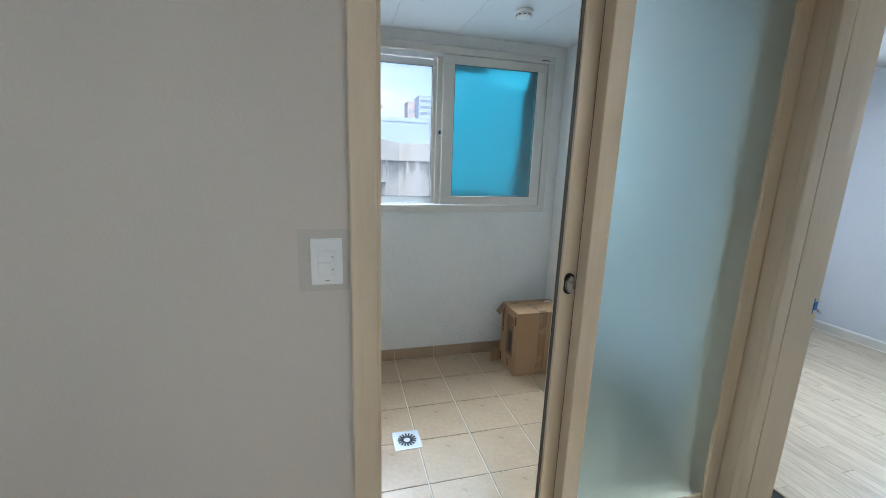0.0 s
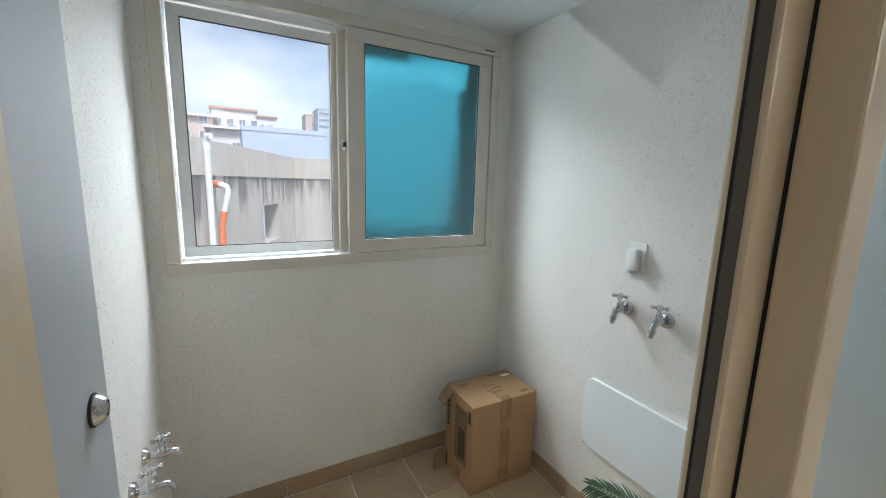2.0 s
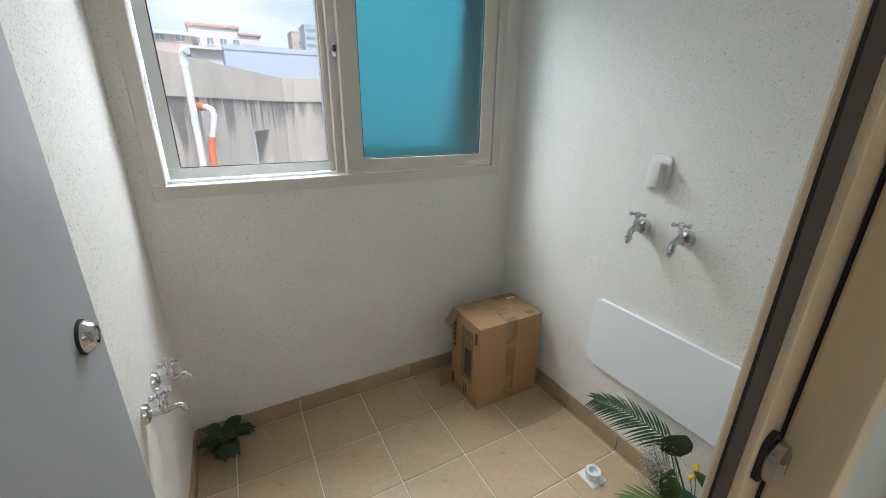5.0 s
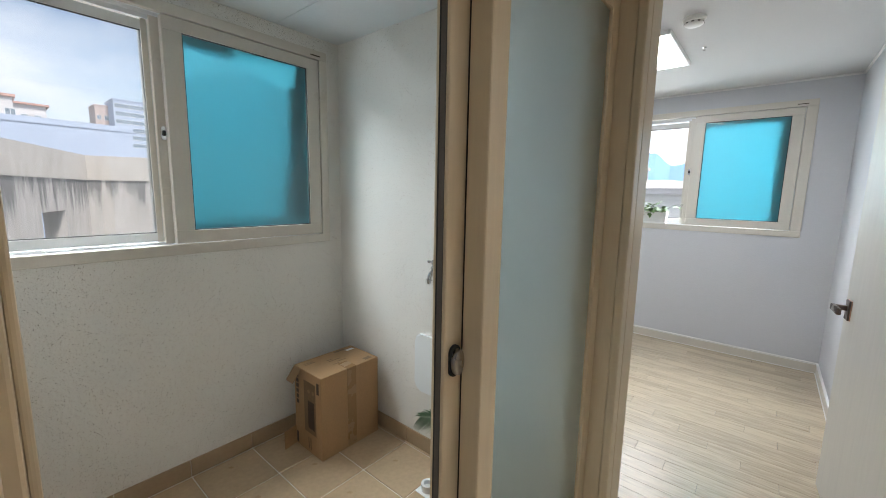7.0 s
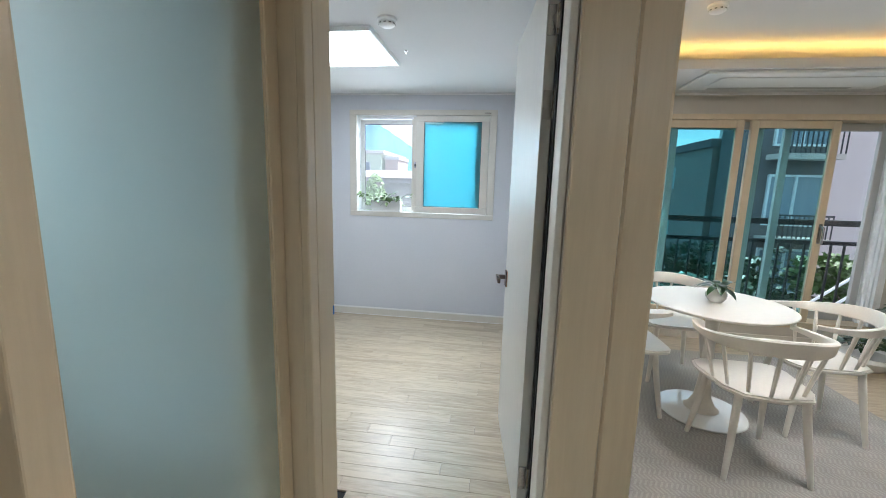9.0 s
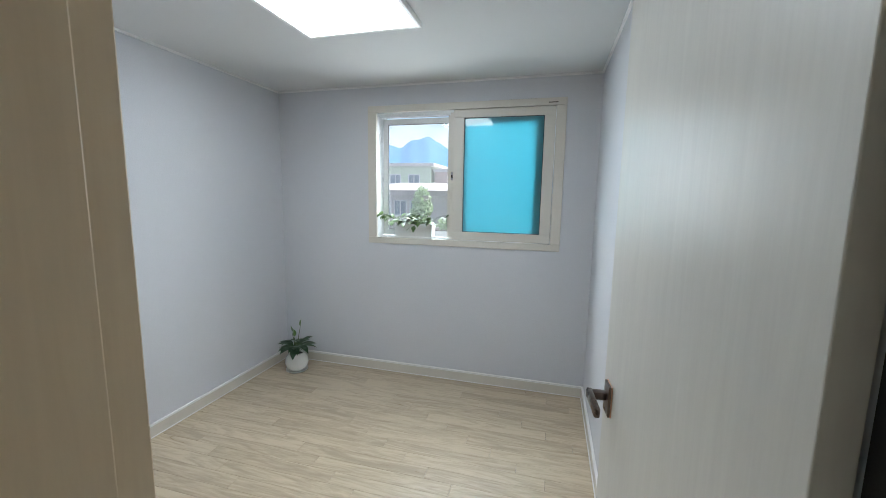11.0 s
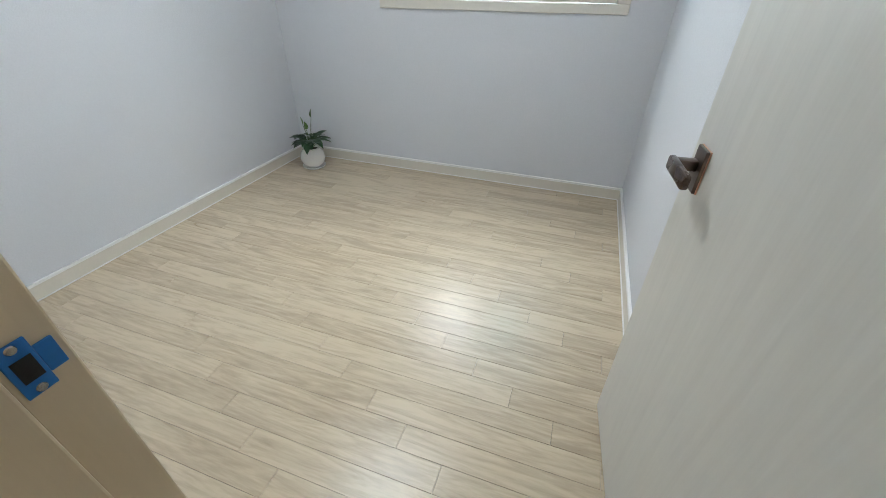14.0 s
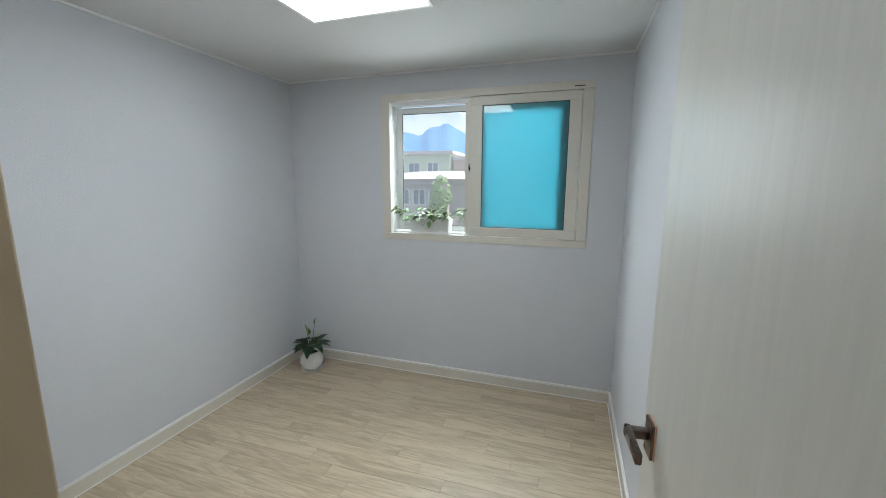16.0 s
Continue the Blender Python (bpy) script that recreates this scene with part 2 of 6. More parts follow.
M_HALL = material("hall_wallpaper", (0.61, 0.55, 0.475), 0.75, vary=0.04, scale=2, fine=160, bump=0.05)
M_BEDWALL = material("lavender_grey_wallpaper", (0.625, 0.63, 0.66), 0.78, vary=0.035, scale=1.6, fine=150, bump=0.06)
M_CEIL = material("white_ceiling_paper", (0.67, 0.67, 0.665), 0.85, vary=0.03, scale=2, fine=130, bump=0.03)
M_UCEIL = material("white_ceiling_board", (0.70, 0.73, 0.75), 0.5, vary=0.03, scale=2, fine=60, bump=0.01)
M_SPECK = speckled("stone_chip_plaster", (0.79, 0.775, 0.74))
M_TRIM = grained("beige_wood_film", (0.69, 0.57, 0.405), (0.62, 0.505, 0.35), 2, 0.38, 0.15, coat=0.1, contrast=0.55)
M_TRIM_H = grained("beige_wood_film_level", (0.69, 0.57, 0.405), (0.62, 0.505, 0.35), 0, 0.38, 0.15, coat=0.1, contrast=0.55)
M_PVC = material("cream_window_plastic", (0.66, 0.62, 0.555), 0.34, vary=0.03, scale=5, fine=80, bump=0.004)
M_WPVC = material("white_window_plastic", (0.84, 0.86, 0.87), 0.3, vary=0.03, scale=5, fine=80, bump=0.004)
M_OPVC = material("white_outer_sash", (0.72, 0.73, 0.72), 0.32, vary=0.03, scale=5, fine=80, bump=0.004)
M_PANEL = material("white_panel_plastic", (0.80, 0.84, 0.86), 0.38, vary=0.012, scale=2, fine=60, bump=0.0)
M_SEALGREY = material("grey_brown_brush", (0.105, 0.088, 0.074), 0.7, vary=0.15, scale=20, fine=300)
M_GPVC = material("grey_outer_sash", (0.50, 0.50, 0.48), 0.35, vary=0.05, scale=5, fine=80, bump=0.004)
M_DOOR = grained("white_oak_film", (0.64, 0.62, 0.575), (0.575, 0.555, 0.515), 2, 0.37, 0.2, coat=0.06, contrast=0.8)
M_BASE = material("cream_baseboard", (0.66, 0.615, 0.54), 0.45, vary=0.04, scale=6, fine=90)
M_BASECAP = material("white_baseboard_cap", (0.82, 0.81, 0.80), 0.4, vary=0.02)
M_PLANK = grained("pale_oak_laminate", (0.60, 0.495, 0.355), (0.42, 0.33, 0.225), 1, 0.30, 0.8, 0.8, coat=0.30, contrast=0.95, run=0.11, swirl=2.4)
M_TILE = material("beige_stone_tile", (0.51, 0.375, 0.24), 0.33, vary=0.16, scale=7, fine=45, bump=0.015, rand=0.35)
M_SKIRT = material("tan_skirting_tile", (0.41, 0.295, 0.185), 0.4, vary=0.1, scale=9, fine=60, bump=0.01, rand=0.3)
M_GROUT = material("pale_grout", (0.80, 0.77, 0.71), 0.9, vary=0.12, scale=14, fine=200, bump=0.05)
M_BLACK = material("matte_black", (0.012, 0.012, 0.012), 0.7, vary=0.2, fine=300)
M_GASKET = material("dark_grey_rubber", (0.055, 0.06, 0.062), 0.6, vary=0.15, fine=200)
M_STEELDOOR = material("grey_steel_paint", (0.36, 0.375, 0.395), 0.42, vary=0.015, scale=1.2, fine=40, bump=0.0, spec=0.32)
M_STEEL = material("satin_steel", (0.40, 0.42, 0.44), 0.42, 0.85, vary=0.05, fine=90, bump=0.0)
M_CHROME = material("chrome", (0.64, 0.64, 0.66), 0.13, 1.0, vary=0.06, fine=60, bump=0.0)
M_NICKEL = material("satin_nickel", (0.42, 0.40, 0.38), 0.28, 1.0, vary=0.08, fine=120, bump=0.0)
M_BRONZE = material("dark_bronze", (0.15, 0.115, 0.10), 0.25, 1.0, vary=0.15, fine=90, bump=0.0)
M_COPPER = material("copper_glint", (0.75, 0.45, 0.32), 0.25, 1.0, vary=0.1, bump=0.0)
M_WHITE = material("white_plastic", (0.82, 0.82, 0.80), 0.35, vary=0.03, fine=80, bump=0.005)
M_BLUE = material("blue_protective_tape", (0.015, 0.16, 0.52), 0.4, vary=0.1, scale=30)
M_CARD = material("cardboard", (0.41, 0.25, 0.125), 0.75, vary=0.1, scale=9, stretch=(1, 1, 0.4), fine=160, bump=0.03)
M_CARDIN = material("cardboard_inside", (0.30, 0.19, 0.10), 0.8, vary=0.1, scale=9, fine=160, bump=0.03)
M_TAPE = material("brown_packing_tape", (0.33, 0.20, 0.10), 0.25, vary=0.08, scale=12)
M_INK = material("dark_print", (0.07, 0.045, 0.03), 0.7, vary=0.2, scale=50)
M_INKSOFT = material("faded_print", (0.22, 0.135, 0.07), 0.7, vary=0.15, scale=50)
M_PATCH = material("fresh_wallpaper_patch", (0.54, 0.50, 0.44), 0.7, vary=0.04, scale=8, fine=120)
M_LEAF = material("deep_green_leaf", (0.022, 0.058, 0.021), 0.35, vary=0.35, scale=20, fine=90, island=0.6)
M_LEAF2 = material("fresh_green_leaf", (0.09, 0.17, 0.04), 0.4, vary=0.35, scale=20, fine=90, island=0.6)
M_IVY = material("bright_ivy", (0.36, 0.50, 0.24), 0.5, vary=0.35, scale=4, island=0.6)
M_STEM = material("green_stem", (0.08, 0.13, 0.04), 0.5, vary=0.2)
M_YELLOW = material("yellow_bud", (0.85, 0.55, 0.03), 0.45, vary=0.15, scale=60)
M_GYPSO = material("grey_violet_sprig", (0.40, 0.385, 0.37), 0.8, vary=0.3, scale=40, island=0.8)
M_POT = material("white_glazed_ceramic", (0.82, 0.81, 0.78), 0.15, vary=0.03, scale=8, bump=0.0, coat=0.3)
M_SOIL = material("dark_soil", (0.04, 0.03, 0.022), 0.95, vary=0.4, scale=60, fine=300, bump=0.2)
M_CHAIR = material("white_lacquered_wood", (0.80, 0.755, 0.685), 0.38, vary=0.04, scale=8, fine=90)
M_RUG = material("grey_woven_rug", (0.40, 0.375, 0.345), 0.95, vary=0.18, scale=5, fine=260, bump=0.3)
M_RUG2 = material("pale_rug_yarn", (0.47, 0.445, 0.41), 0.95, vary=0.2, scale=5, fine=260, bump=0.3)
M_LIVWALL = material("warm_grey_wallpaper", (0.58, 0.54, 0.48), 0.75, vary=0.04, scale=2, fine=150, bump=0.04)
M_DARKMETAL = material("dark_rail_paint", (0.03, 0.032, 0.036), 0.4, vary=0.1)
M_CYAN = glass("frosted_cyan_glass", (0.017, 0.112, 0.143), 0.40)
# veiled panes: the washed-out glare of the outside view is mixed into the glass
M_CLEAR = glass("clear_glass", (0.60, 0.61, 0.62), 0.0)
veiled(M_CLEAR, 0.022)
M_CLEAR2 = glass("balcony_clear_glass", (0.96, 0.97, 0.97), 0.0)
M_CLEAR3 = glass("bedroom_clear_glass", (0.97, 0.97, 0.97), 0.0)
veiled(M_CLEAR3, 0.045)
M_TEAL = glass("teal_tinted_glass", (0.42, 0.74, 0.78), 0.0)
M_FROST = glass("frosted_door_glass", (0.80, 0.91, 0.93), 0.33)
M_CYAN.node_tree.nodes["Principled BSDF"].inputs["Coat Weight"].default_value = 1.0
M_VASE = glass("vase_glass", (0.92, 0.96, 0.94), 0.02)
M_LED = glow("led_panel", (0.90, 0.97, 1.0), BED_LAMP)
M_HALLLED = glow("hall_led_panel", (0.90, 0.98, 1.0), HALL_LAMP)
M_COVE = glow("amber_led_strip", (1.0, 0.58, 0.16), COVE)
M_BAR = glow("bar_lamp", (1.0, 0.96, 0.9), LIVING_BAR)
M_CONC = material("stained_concrete", (0.60, 0.55, 0.49), 0.9, vary=0.2, scale=0.8, stretch=(1, 1, 0.3), fine=9, bump=0.4)
M_CONCDARK = material("sooty_concrete", (0.56, 0.525, 0.485), 0.92, vary=0.22, scale=0.9, stretch=(2, 2, 0.4), fine=7, bump=0.4)
rain_streaks(M_CONCDARK)
M_BLUEROOF = material("blue_grey_sheet", (0.50, 0.58, 0.72), 0.6, vary=0.05, scale=0.4, fine=5)
M_APT = material("pale_apartment_paint", (0.74, 0.71, 0.70), 0.8, vary=0.08, scale=0.3, fine=4)
M_APT2 = material("salmon_apartment_paint", (0.66, 0.53, 0.48), 0.8, vary=0.08, scale=0.3, fine=4)
M_ROOFRED = material("red_roof_edge", (0.62, 0.36, 0.29), 0.7, vary=0.1, scale=0.5)
M_WINGLASS = material("far_window_glass", (0.28, 0.34, 0.40), 0.1, vary=0.2, scale=0.5, bump=0.0)
M_ORANGE = material("orange_pipe", (0.80, 0.20, 0.06), 0.5, vary=0.1, scale=8)
M_MOUNT = material("hazy_mountain", (0.10, 0.26, 0.49), 1.0, vary=0.12, scale=0.004, fine=0.05, bump=0.0)
M_GREENBLD = material("pale_green_paint", (0.70, 0.80, 0.64), 0.8, vary=0.08, scale=0.4, fine=4)
M_BROWNROOF = material("brown_tile_roof", (0.60, 0.56, 0.57), 0.8, vary=0.15, scale=1.0, fine=12)
M_BRICKWALL = material("grey_brick_wall", (0.30, 0.26, 0.23), 0.85, vary=0.12, scale=2, fine=12, island=0.5)
M_BRICK2 = material("dark_brick_wall", (0.15, 0.14, 0.14), 0.85, vary=0.15, scale=2, fine=12)
M_PINK = material("pale_pink_render", (0.76, 0.67, 0.65), 0.8, vary=0.06, scale=0.5, fine=5)
M_ASPHALT = material("asphalt", (0.06, 0.06, 0.062), 0.9, vary=0.2, scale=0.3, fine=5)
M_BARK = material("bark", (0.10, 0.075, 0.055), 0.9, vary=0.3, scale=8, fine=30, bump=0.4)
M_CARBLUE = material("blue_car_paint", (0.08, 0.22, 0.55), 0.25, vary=0.05, coat=0.5)
M_CARWHITE = material("white_car_paint", (0.78, 0.78, 0.78), 0.25, vary=0.03, coat=0.5)


# ---- building helpers ----
def slab(bm, x0, y0, z0, x1, y1, z1, m=None, bevel=0.0):
    """An upright block between two corners, its edges eased where bevel is given."""
    x0, x1, y0, y1, z0, z1 = min(x0, x1), max(x0, x1), min(y0, y1), max(y0, y1), min(z0, z1), max(z0, z1)
    vs = [bm.verts.new((x, y, z)) for z in (z0, z1) for y in (y0, y1) for x in (x0, x1)]
    fs = [bm.faces.new([vs[i] for i in q]) for q in ((0, 2, 3, 1), (4, 5, 7, 6), (0, 1, 5, 4), (2, 6, 7, 3), (0, 4, 6, 2), (1, 3, 7, 5))]
    if bevel:
        es = list({e for f in fs for e in f.edges})
        got = bmesh.ops.bevel(bm, geom=es, offset=bevel, segments=2, profile=0.5, affect="EDGES")
        vs = list({v for f in got["faces"] for v in f.verts} | {v for v in vs if v.is_valid})
    if m is not None:
        bmesh.ops.transform(bm, matrix=m, verts=vs)
    return vs


def lathe(bm, profile, seg=24, m=None):
    """A body of revolution about z from (radius, height) pairs."""
    rings = []
    for r, z in profile:
        if r < 1e-6:
            rings.append([bm.verts.new((0, 0, z))])
        else:
            rings.append([bm.verts.new((r * math.cos(2 * math.pi * k / seg), r * math.sin(2 * math.pi * k / seg), z)) for k in range(seg)])
    for a, b in zip(rings, rings[1:]):
        for k in range(seg):
            q = [a[k % len(a)], a[(k + 1) % len(a)], b[(k + 1) % len(b)], b[k % len(b)]]
            q = list(dict.fromkeys(q))
            if len(q) > 2:
                bm.faces.new(q)
    vs = [v for r in rings for v in r]
    if m is not None:
        bmesh.ops.transform(bm, matrix=m, verts=vs)
    return vs


def tube(bm, pts, radii, seg=10, caps=True):
    """A round tube through points, with a radius for each."""
    pts = [Vector(p) for p in pts]
    if not hasattr(radii, "__len__"):
        radii = [radii] * len(pts)
    rings, side = [], None
    for k, p in enumerate(pts):
        d = (pts[min(k + 1, len(pts) - 1)] - pts[max(k - 1, 0)]).normalized()
        if side is None:
            side = d.orthogonal().normalized()
        side = (side - d * side.dot(d)).normalized()
        up = d.cross(side)
        rings.append([bm.verts.new(p + radii[k] * (math.cos(a) * side + math.sin(a) * up)) for a in (2 * math.pi * j / seg for j in range(seg))])
    for a, b in zip(rings, rings[1:]):
        for j in range(seg):
            bm.faces.new((a[j], a[(j + 1) % seg], b[(j + 1) % seg], b[j]))
    if caps:
        bm.faces.new(rings[0][::-1]); bm.faces.new(rings[-1])


def extrude_outline(bm, outline, depth, m=None):
    """A flat plate from a closed 2D outline in xy, depth thick along z."""
    lo = [bm.verts.new((x, y, 0)) for x, y in outline]
    hi = [bm.verts.new((x, y, depth)) for x, y in outline]
    bm.faces.new(lo[::-1]); bm.faces.new(hi)
    for k in range(len(lo)):
        bm.faces.new((lo[k], lo[(k + 1) % len(lo)], hi[(k + 1) % len(hi)], hi[k]))
    if m is not None:
        bmesh.ops.transform(bm, matrix=m, verts=lo + hi)


def round_rect(w, h, r, n=5):
    out = []
    for cx, cy, a0 in ((w / 2 - r, h / 2 - r, 0), (-w / 2 + r, h / 2 - r, 90), (-w / 2 + r, -h / 2 + r, 180), (w / 2 - r, -h / 2 + r, 270)):
        for k in range(n + 1):
            a = radians(a0 + 90 * k / n)
            out.append((cx + r * math.cos(a), cy + r * math.sin(a)))
    return out


def mesh_object(name, bm, mat, smooth=False):
    me = bpy.data.meshes.new(name)
    bmesh.ops.recalc_face_normals(bm, faces=bm.faces)
    bm.to_mesh(me)
    bm.free()
    if mat is not None:
        me.materials.append(mat)
    if smooth:
        me.shade_smooth()
        me.set_sharp_from_angle(angle=radians(35))
    return new(name, me)


def part(name, bm, mat, parent, label="", smooth=False):
    ob = mesh_object(name, bm, mat, smooth)
    ob.parent = parent
    if label:
        tagged(ob, label)
    return ob


def thing(name, label, category, m=None, group="", kind=""):
    ob = new(name)
    ob.empty_display_size = 0.05
    if m is not None:
        ob.matrix_world = m
    return tagged(ob, label, category, group, kind)


def boxes(name, mat, items, label="", bevel=0.0, kind="structure"):
    bm = bmesh.new()
    for it in items:
        slab(bm, *it, bevel=bevel)
    return tagged(mesh_object(name, bm, mat), label, kind=kind)


# ---- plan ----
BX0, BX1, BY0, BY1, BZ = 1.88, 4.39, 0.21, 2.745, 2.30      # bedroom
UX0, UX1, UY0, UY1, UF, UZ = -0.015, 1.712, 1.25, 2.796, -0.103, 2.27   # utility room
HY, HX = 1.045, 1.62                                       # hall face of the sliding-door wall, of the bedroom-door wall
LY = -0.09                                      # living room: side wall, balcony wall
WEST, SOUTH, TOP = -2.4, -4.6, 2.62

boxes("wall_utility_window", M_SPECK, [
    (UX0 - 0.2, UY1, UF - 0.1, 0.09, UY1 + 0.22, TOP), (1.57, UY1, UF - 0.1, UX1 + 0.17, UY1 + 0.22, TOP),
    (0.09, UY1, UF - 0.1, 1.57, UY1 + 0.22, 1.105), (0.09, UY1, 2.15, 1.57, UY1 + 0.22, TOP)], "white stone-chip plaster wall around the utility window")
boxes("wall_utility_side", M_SPECK, [(UX0 - 0.2, UY0, UF - 0.1, UX0, UY1, TOP)], "white stone-chip plaster wall with a steel door")
boxes("wall_utility_tap", M_SPECK, [(UX1, UY0, UF - 0.1, UX1 + 0.06, UY1, TOP)], "white stone-chip plaster wall with taps")
boxes("wall_utility_front", M_SPECK, [(1.675, UY0 - 0.02, UF - 0.1, UX1, UY0, TOP), (UX0, UY0 - 0.02, UF - 0.1, 0.1, UY0, TOP), (0.1, UY0 - 0.02, 2.10, 1.675, UY0, TOP)], "white plaster around the sliding door")
boxes("wall_hall_switch", M_HALL, [(WEST, HY, -0.15, 0.1, UY0 - 0.02, TOP), (0.1, HY, 2.10, 1.675, UY0 - 0.02, TOP)], "beige-grey papered wall with a light switch")
boxes("wall_hall_west", M_HALL, [(WEST - 0.15, SOUTH, -0.15, WEST, HY + 0.2, TOP)], "beige-grey papered wall")
boxes("wall_living_south", M_LIVWALL, [(WEST, SOUTH - 0.15, -0.15, LX1 + 0.2, SOUTH, TOP)], "warm grey papered wall")
boxes("wall_bedroom_door", M_HALL, [
    (1.68, LY, -0.15, BX0, BY0 - 0.03, TOP), (1.68, 1.062, -0.15, 1.856, UY0, TOP), (1.68, BY0 - 0.03, 2.20, BX0, 1.062, TOP)], "papered wall around the bedroom door")
boxes("wall_bedroom_left", M_BEDWALL, [(BX0 - 0.105, BY1, -0.15, BX1, BY1 + 0.2, TOP)], "lavender-grey papered wall")
boxes("wall_bedroom_utility", M_BEDWALL, [(UX1 + 0.06, UY0, -0.15, BX0, BY1, TOP)], "lavender-grey papered wall")
boxes("wall_bedroom_right", M_BEDWALL, [(BX0, BY0 - 0.14, -0.15, BX1, BY0, TOP)], "lavender-grey papered wall behind the open door")
boxes("wall_living_side", M_LIVWALL, [(BX0, LY, -0.15, LX1, BY0 - 0.142, TOP)], "warm grey papered wall")
boxes("wall_bedroom_window", M_BEDWALL, [
    (BX1, BY0 - 0.14, -0.15, BX1 + 0.24, 0.50, TOP), (BX1, 1.87, -0.15, BX1 + 0.24, BY1 + 0.2, TOP),
    (BX1, 0.50, -0.15, BX1 + 0.24, 1.87, 1.125), (BX1, 0.50, 2.10, BX1 + 0.24, 1.87, TOP)], "lavender-grey papered wall around the window")
boxes("wall_balcony", M_LIVWALL, [
    (LX1, -0.35, -0.15, LX1 + 0.22, BY0 - 0.142, TOP), (LX1, SOUTH, -0.15, LX1 + 0.22, -3.12, TOP),
    (LX1, -3.12, -0.15, LX1 + 0.22, -0.35, 0.17), (LX1, -3.12, 2.12, LX1 + 0.22, -0.35, TOP)], "warm grey wall around the balcony doors")
# ceilings
boxes("ceiling_bedroom", M_CEIL, [(BX0 - 0.1, BY0, BZ, BX1, BY1, BZ + 0.1)], "white papered bedroom ceiling")
boxes("ceiling_utility", M_UCEIL, [(UX0, UY0, UZ + 0.004, UX1, UY1, UZ + 0.1)] +
      [(max(UX0, 0.863 - 0.9 + 0.45 * i) + 0.0015, max(UY0, UY1 - 0.9 * (j + 1)) + 0.0015, UZ, min(UX1, 0.863 - 0.45 + 0.45 * i) - 0.0015, UY1 - 0.9 * j - 0.0015, UZ + 0.004) for i in range(5) for j in range(2)],
      "white gypsum ceiling boards with fine joints")
TX0, TX1, TY0, TY1 = 0.9, 3.655, -3.7, -0.50                # raised tray in the living room ceiling
boxes("ceiling_living", M_CEIL, [
    (WEST, SOUTH, BZ, TX0, HY, BZ + 0.045), (TX1, SOUTH, BZ, LX1, LY, BZ + 0.045), (TX0, SOUTH, BZ, TX1, TY0, BZ + 0.045),
    (TX0, TY1, BZ, TX1, LY, BZ + 0.045), (TX0, LY, BZ, 1.68, HY, BZ + 0.045),
    (WEST, SOUTH, BZ + 0.17, LX1, HY, BZ + 0.25)], "white living room ceiling with a raised tray")
boxes("trim_ceiling_bedroom", M_BASECAP, [
    (BX1 - 0.012, BY0, BZ - 0.012, BX1, BY1, BZ), (BX0, BY1 - 0.012, BZ - 0.012, BX1 - 0.012, BY1, BZ), (BX0, BY0, BZ - 0.012, BX1 - 0.012, BY0 + 0.012, BZ)], "thin white ceiling trim")
boxes("trim_ceiling_living", M_BASECAP, [(LX1 - 0.015, SOUTH, BZ - 0.02, LX1, LY, BZ), (BX0, LY - 0.015, BZ - 0.02, LX1 - 0.015, LY, BZ)], "thin white ceiling trim")
# floors below the boards and tiles
boxes("subfloor_main", M_GROUT, [(WEST, SOUTH, -0.2, LX1, HY, -0.012), (1.78, HY, -0.2, BX1, BY1, -0.012)], "screed under the floorboards")
utility_floor = boxes("floor_utility", M_GROUT, [(UX0, 1.20, -0.2, UX1, UY1, UF - 0.004)], "pale grout bed of the utility floor")
bedroom_floor = boxes("floor_bedroom", M_BLACK, [(1.681, BY0 - 0.03, -0.0118, BX0, 1.02, -0.0085), (BX0, BY0, -0.0118, BX1, BY1, -0.0085)], "pale oak laminate floor of narrow boards")
living_floor = boxes("floor_living", M_BLACK, [(WEST, SOUTH, -0.0118, LX1, LY, -0.0085), (WEST, LY, -0.0118, 1.68, HY, -0.0085)], "pale oak laminate floor of narrow boards")
# baseboards with a white cap
bm = bmesh.new()
for it in ((BX1 - 0.012, BY0, 0, BX1, BY1, 0.07), (BX0, BY1 - 0.012, 0, BX1 - 0.012, BY1, 0.07), (BX0 + 0.12, BY0, 0, BX1 - 0.012, BY0 + 0.012, 0.07)):
    slab(bm, *it, bevel=0.002)
baseboard = tagged(mesh_object("baseboard_bedroom", bm, M_BASE), "cream baseboard with a thin white cap", kind="structure")
bm = bmesh.new()
for it in ((BX1 - 0.014, BY0, 0.07, BX1, BY1, 0.084), (BX0, BY1 - 0.014, 0.07, BX1 - 0.014, BY1, 0.084), (BX0 + 0.12, BY0, 0.07, BX1 - 0.014, BY0 + 0.014, 0.084),
           (BX1 - 0.018, BY0 + 0.018, 0, BX1 - 0.012, BY1 - 0.018, 0.006), (BX0, BY1 - 0.018, 0, BX1 - 0.018, BY1 - 0.012, 0.006), (BX0 + 0.12, BY0 + 0.012, 0, BX1 - 0.018, BY0 + 0.018, 0.006)):
    slab(bm, *it, bevel=0.002)
part("cap", bm, M_BASECAP, baseboard, "thin white cap strip")
boxes("baseboard_living", M_BASE, [(LX1 - 0.012, SOUTH, 0, LX1, LY, 0.08), (BX0, LY - 0.012, 0, LX1 - 0.012, LY, 0.08), (WEST, HY - 0.012, 0, 0.03, HY, 0.08)], "cream baseboard", bevel=0.002)


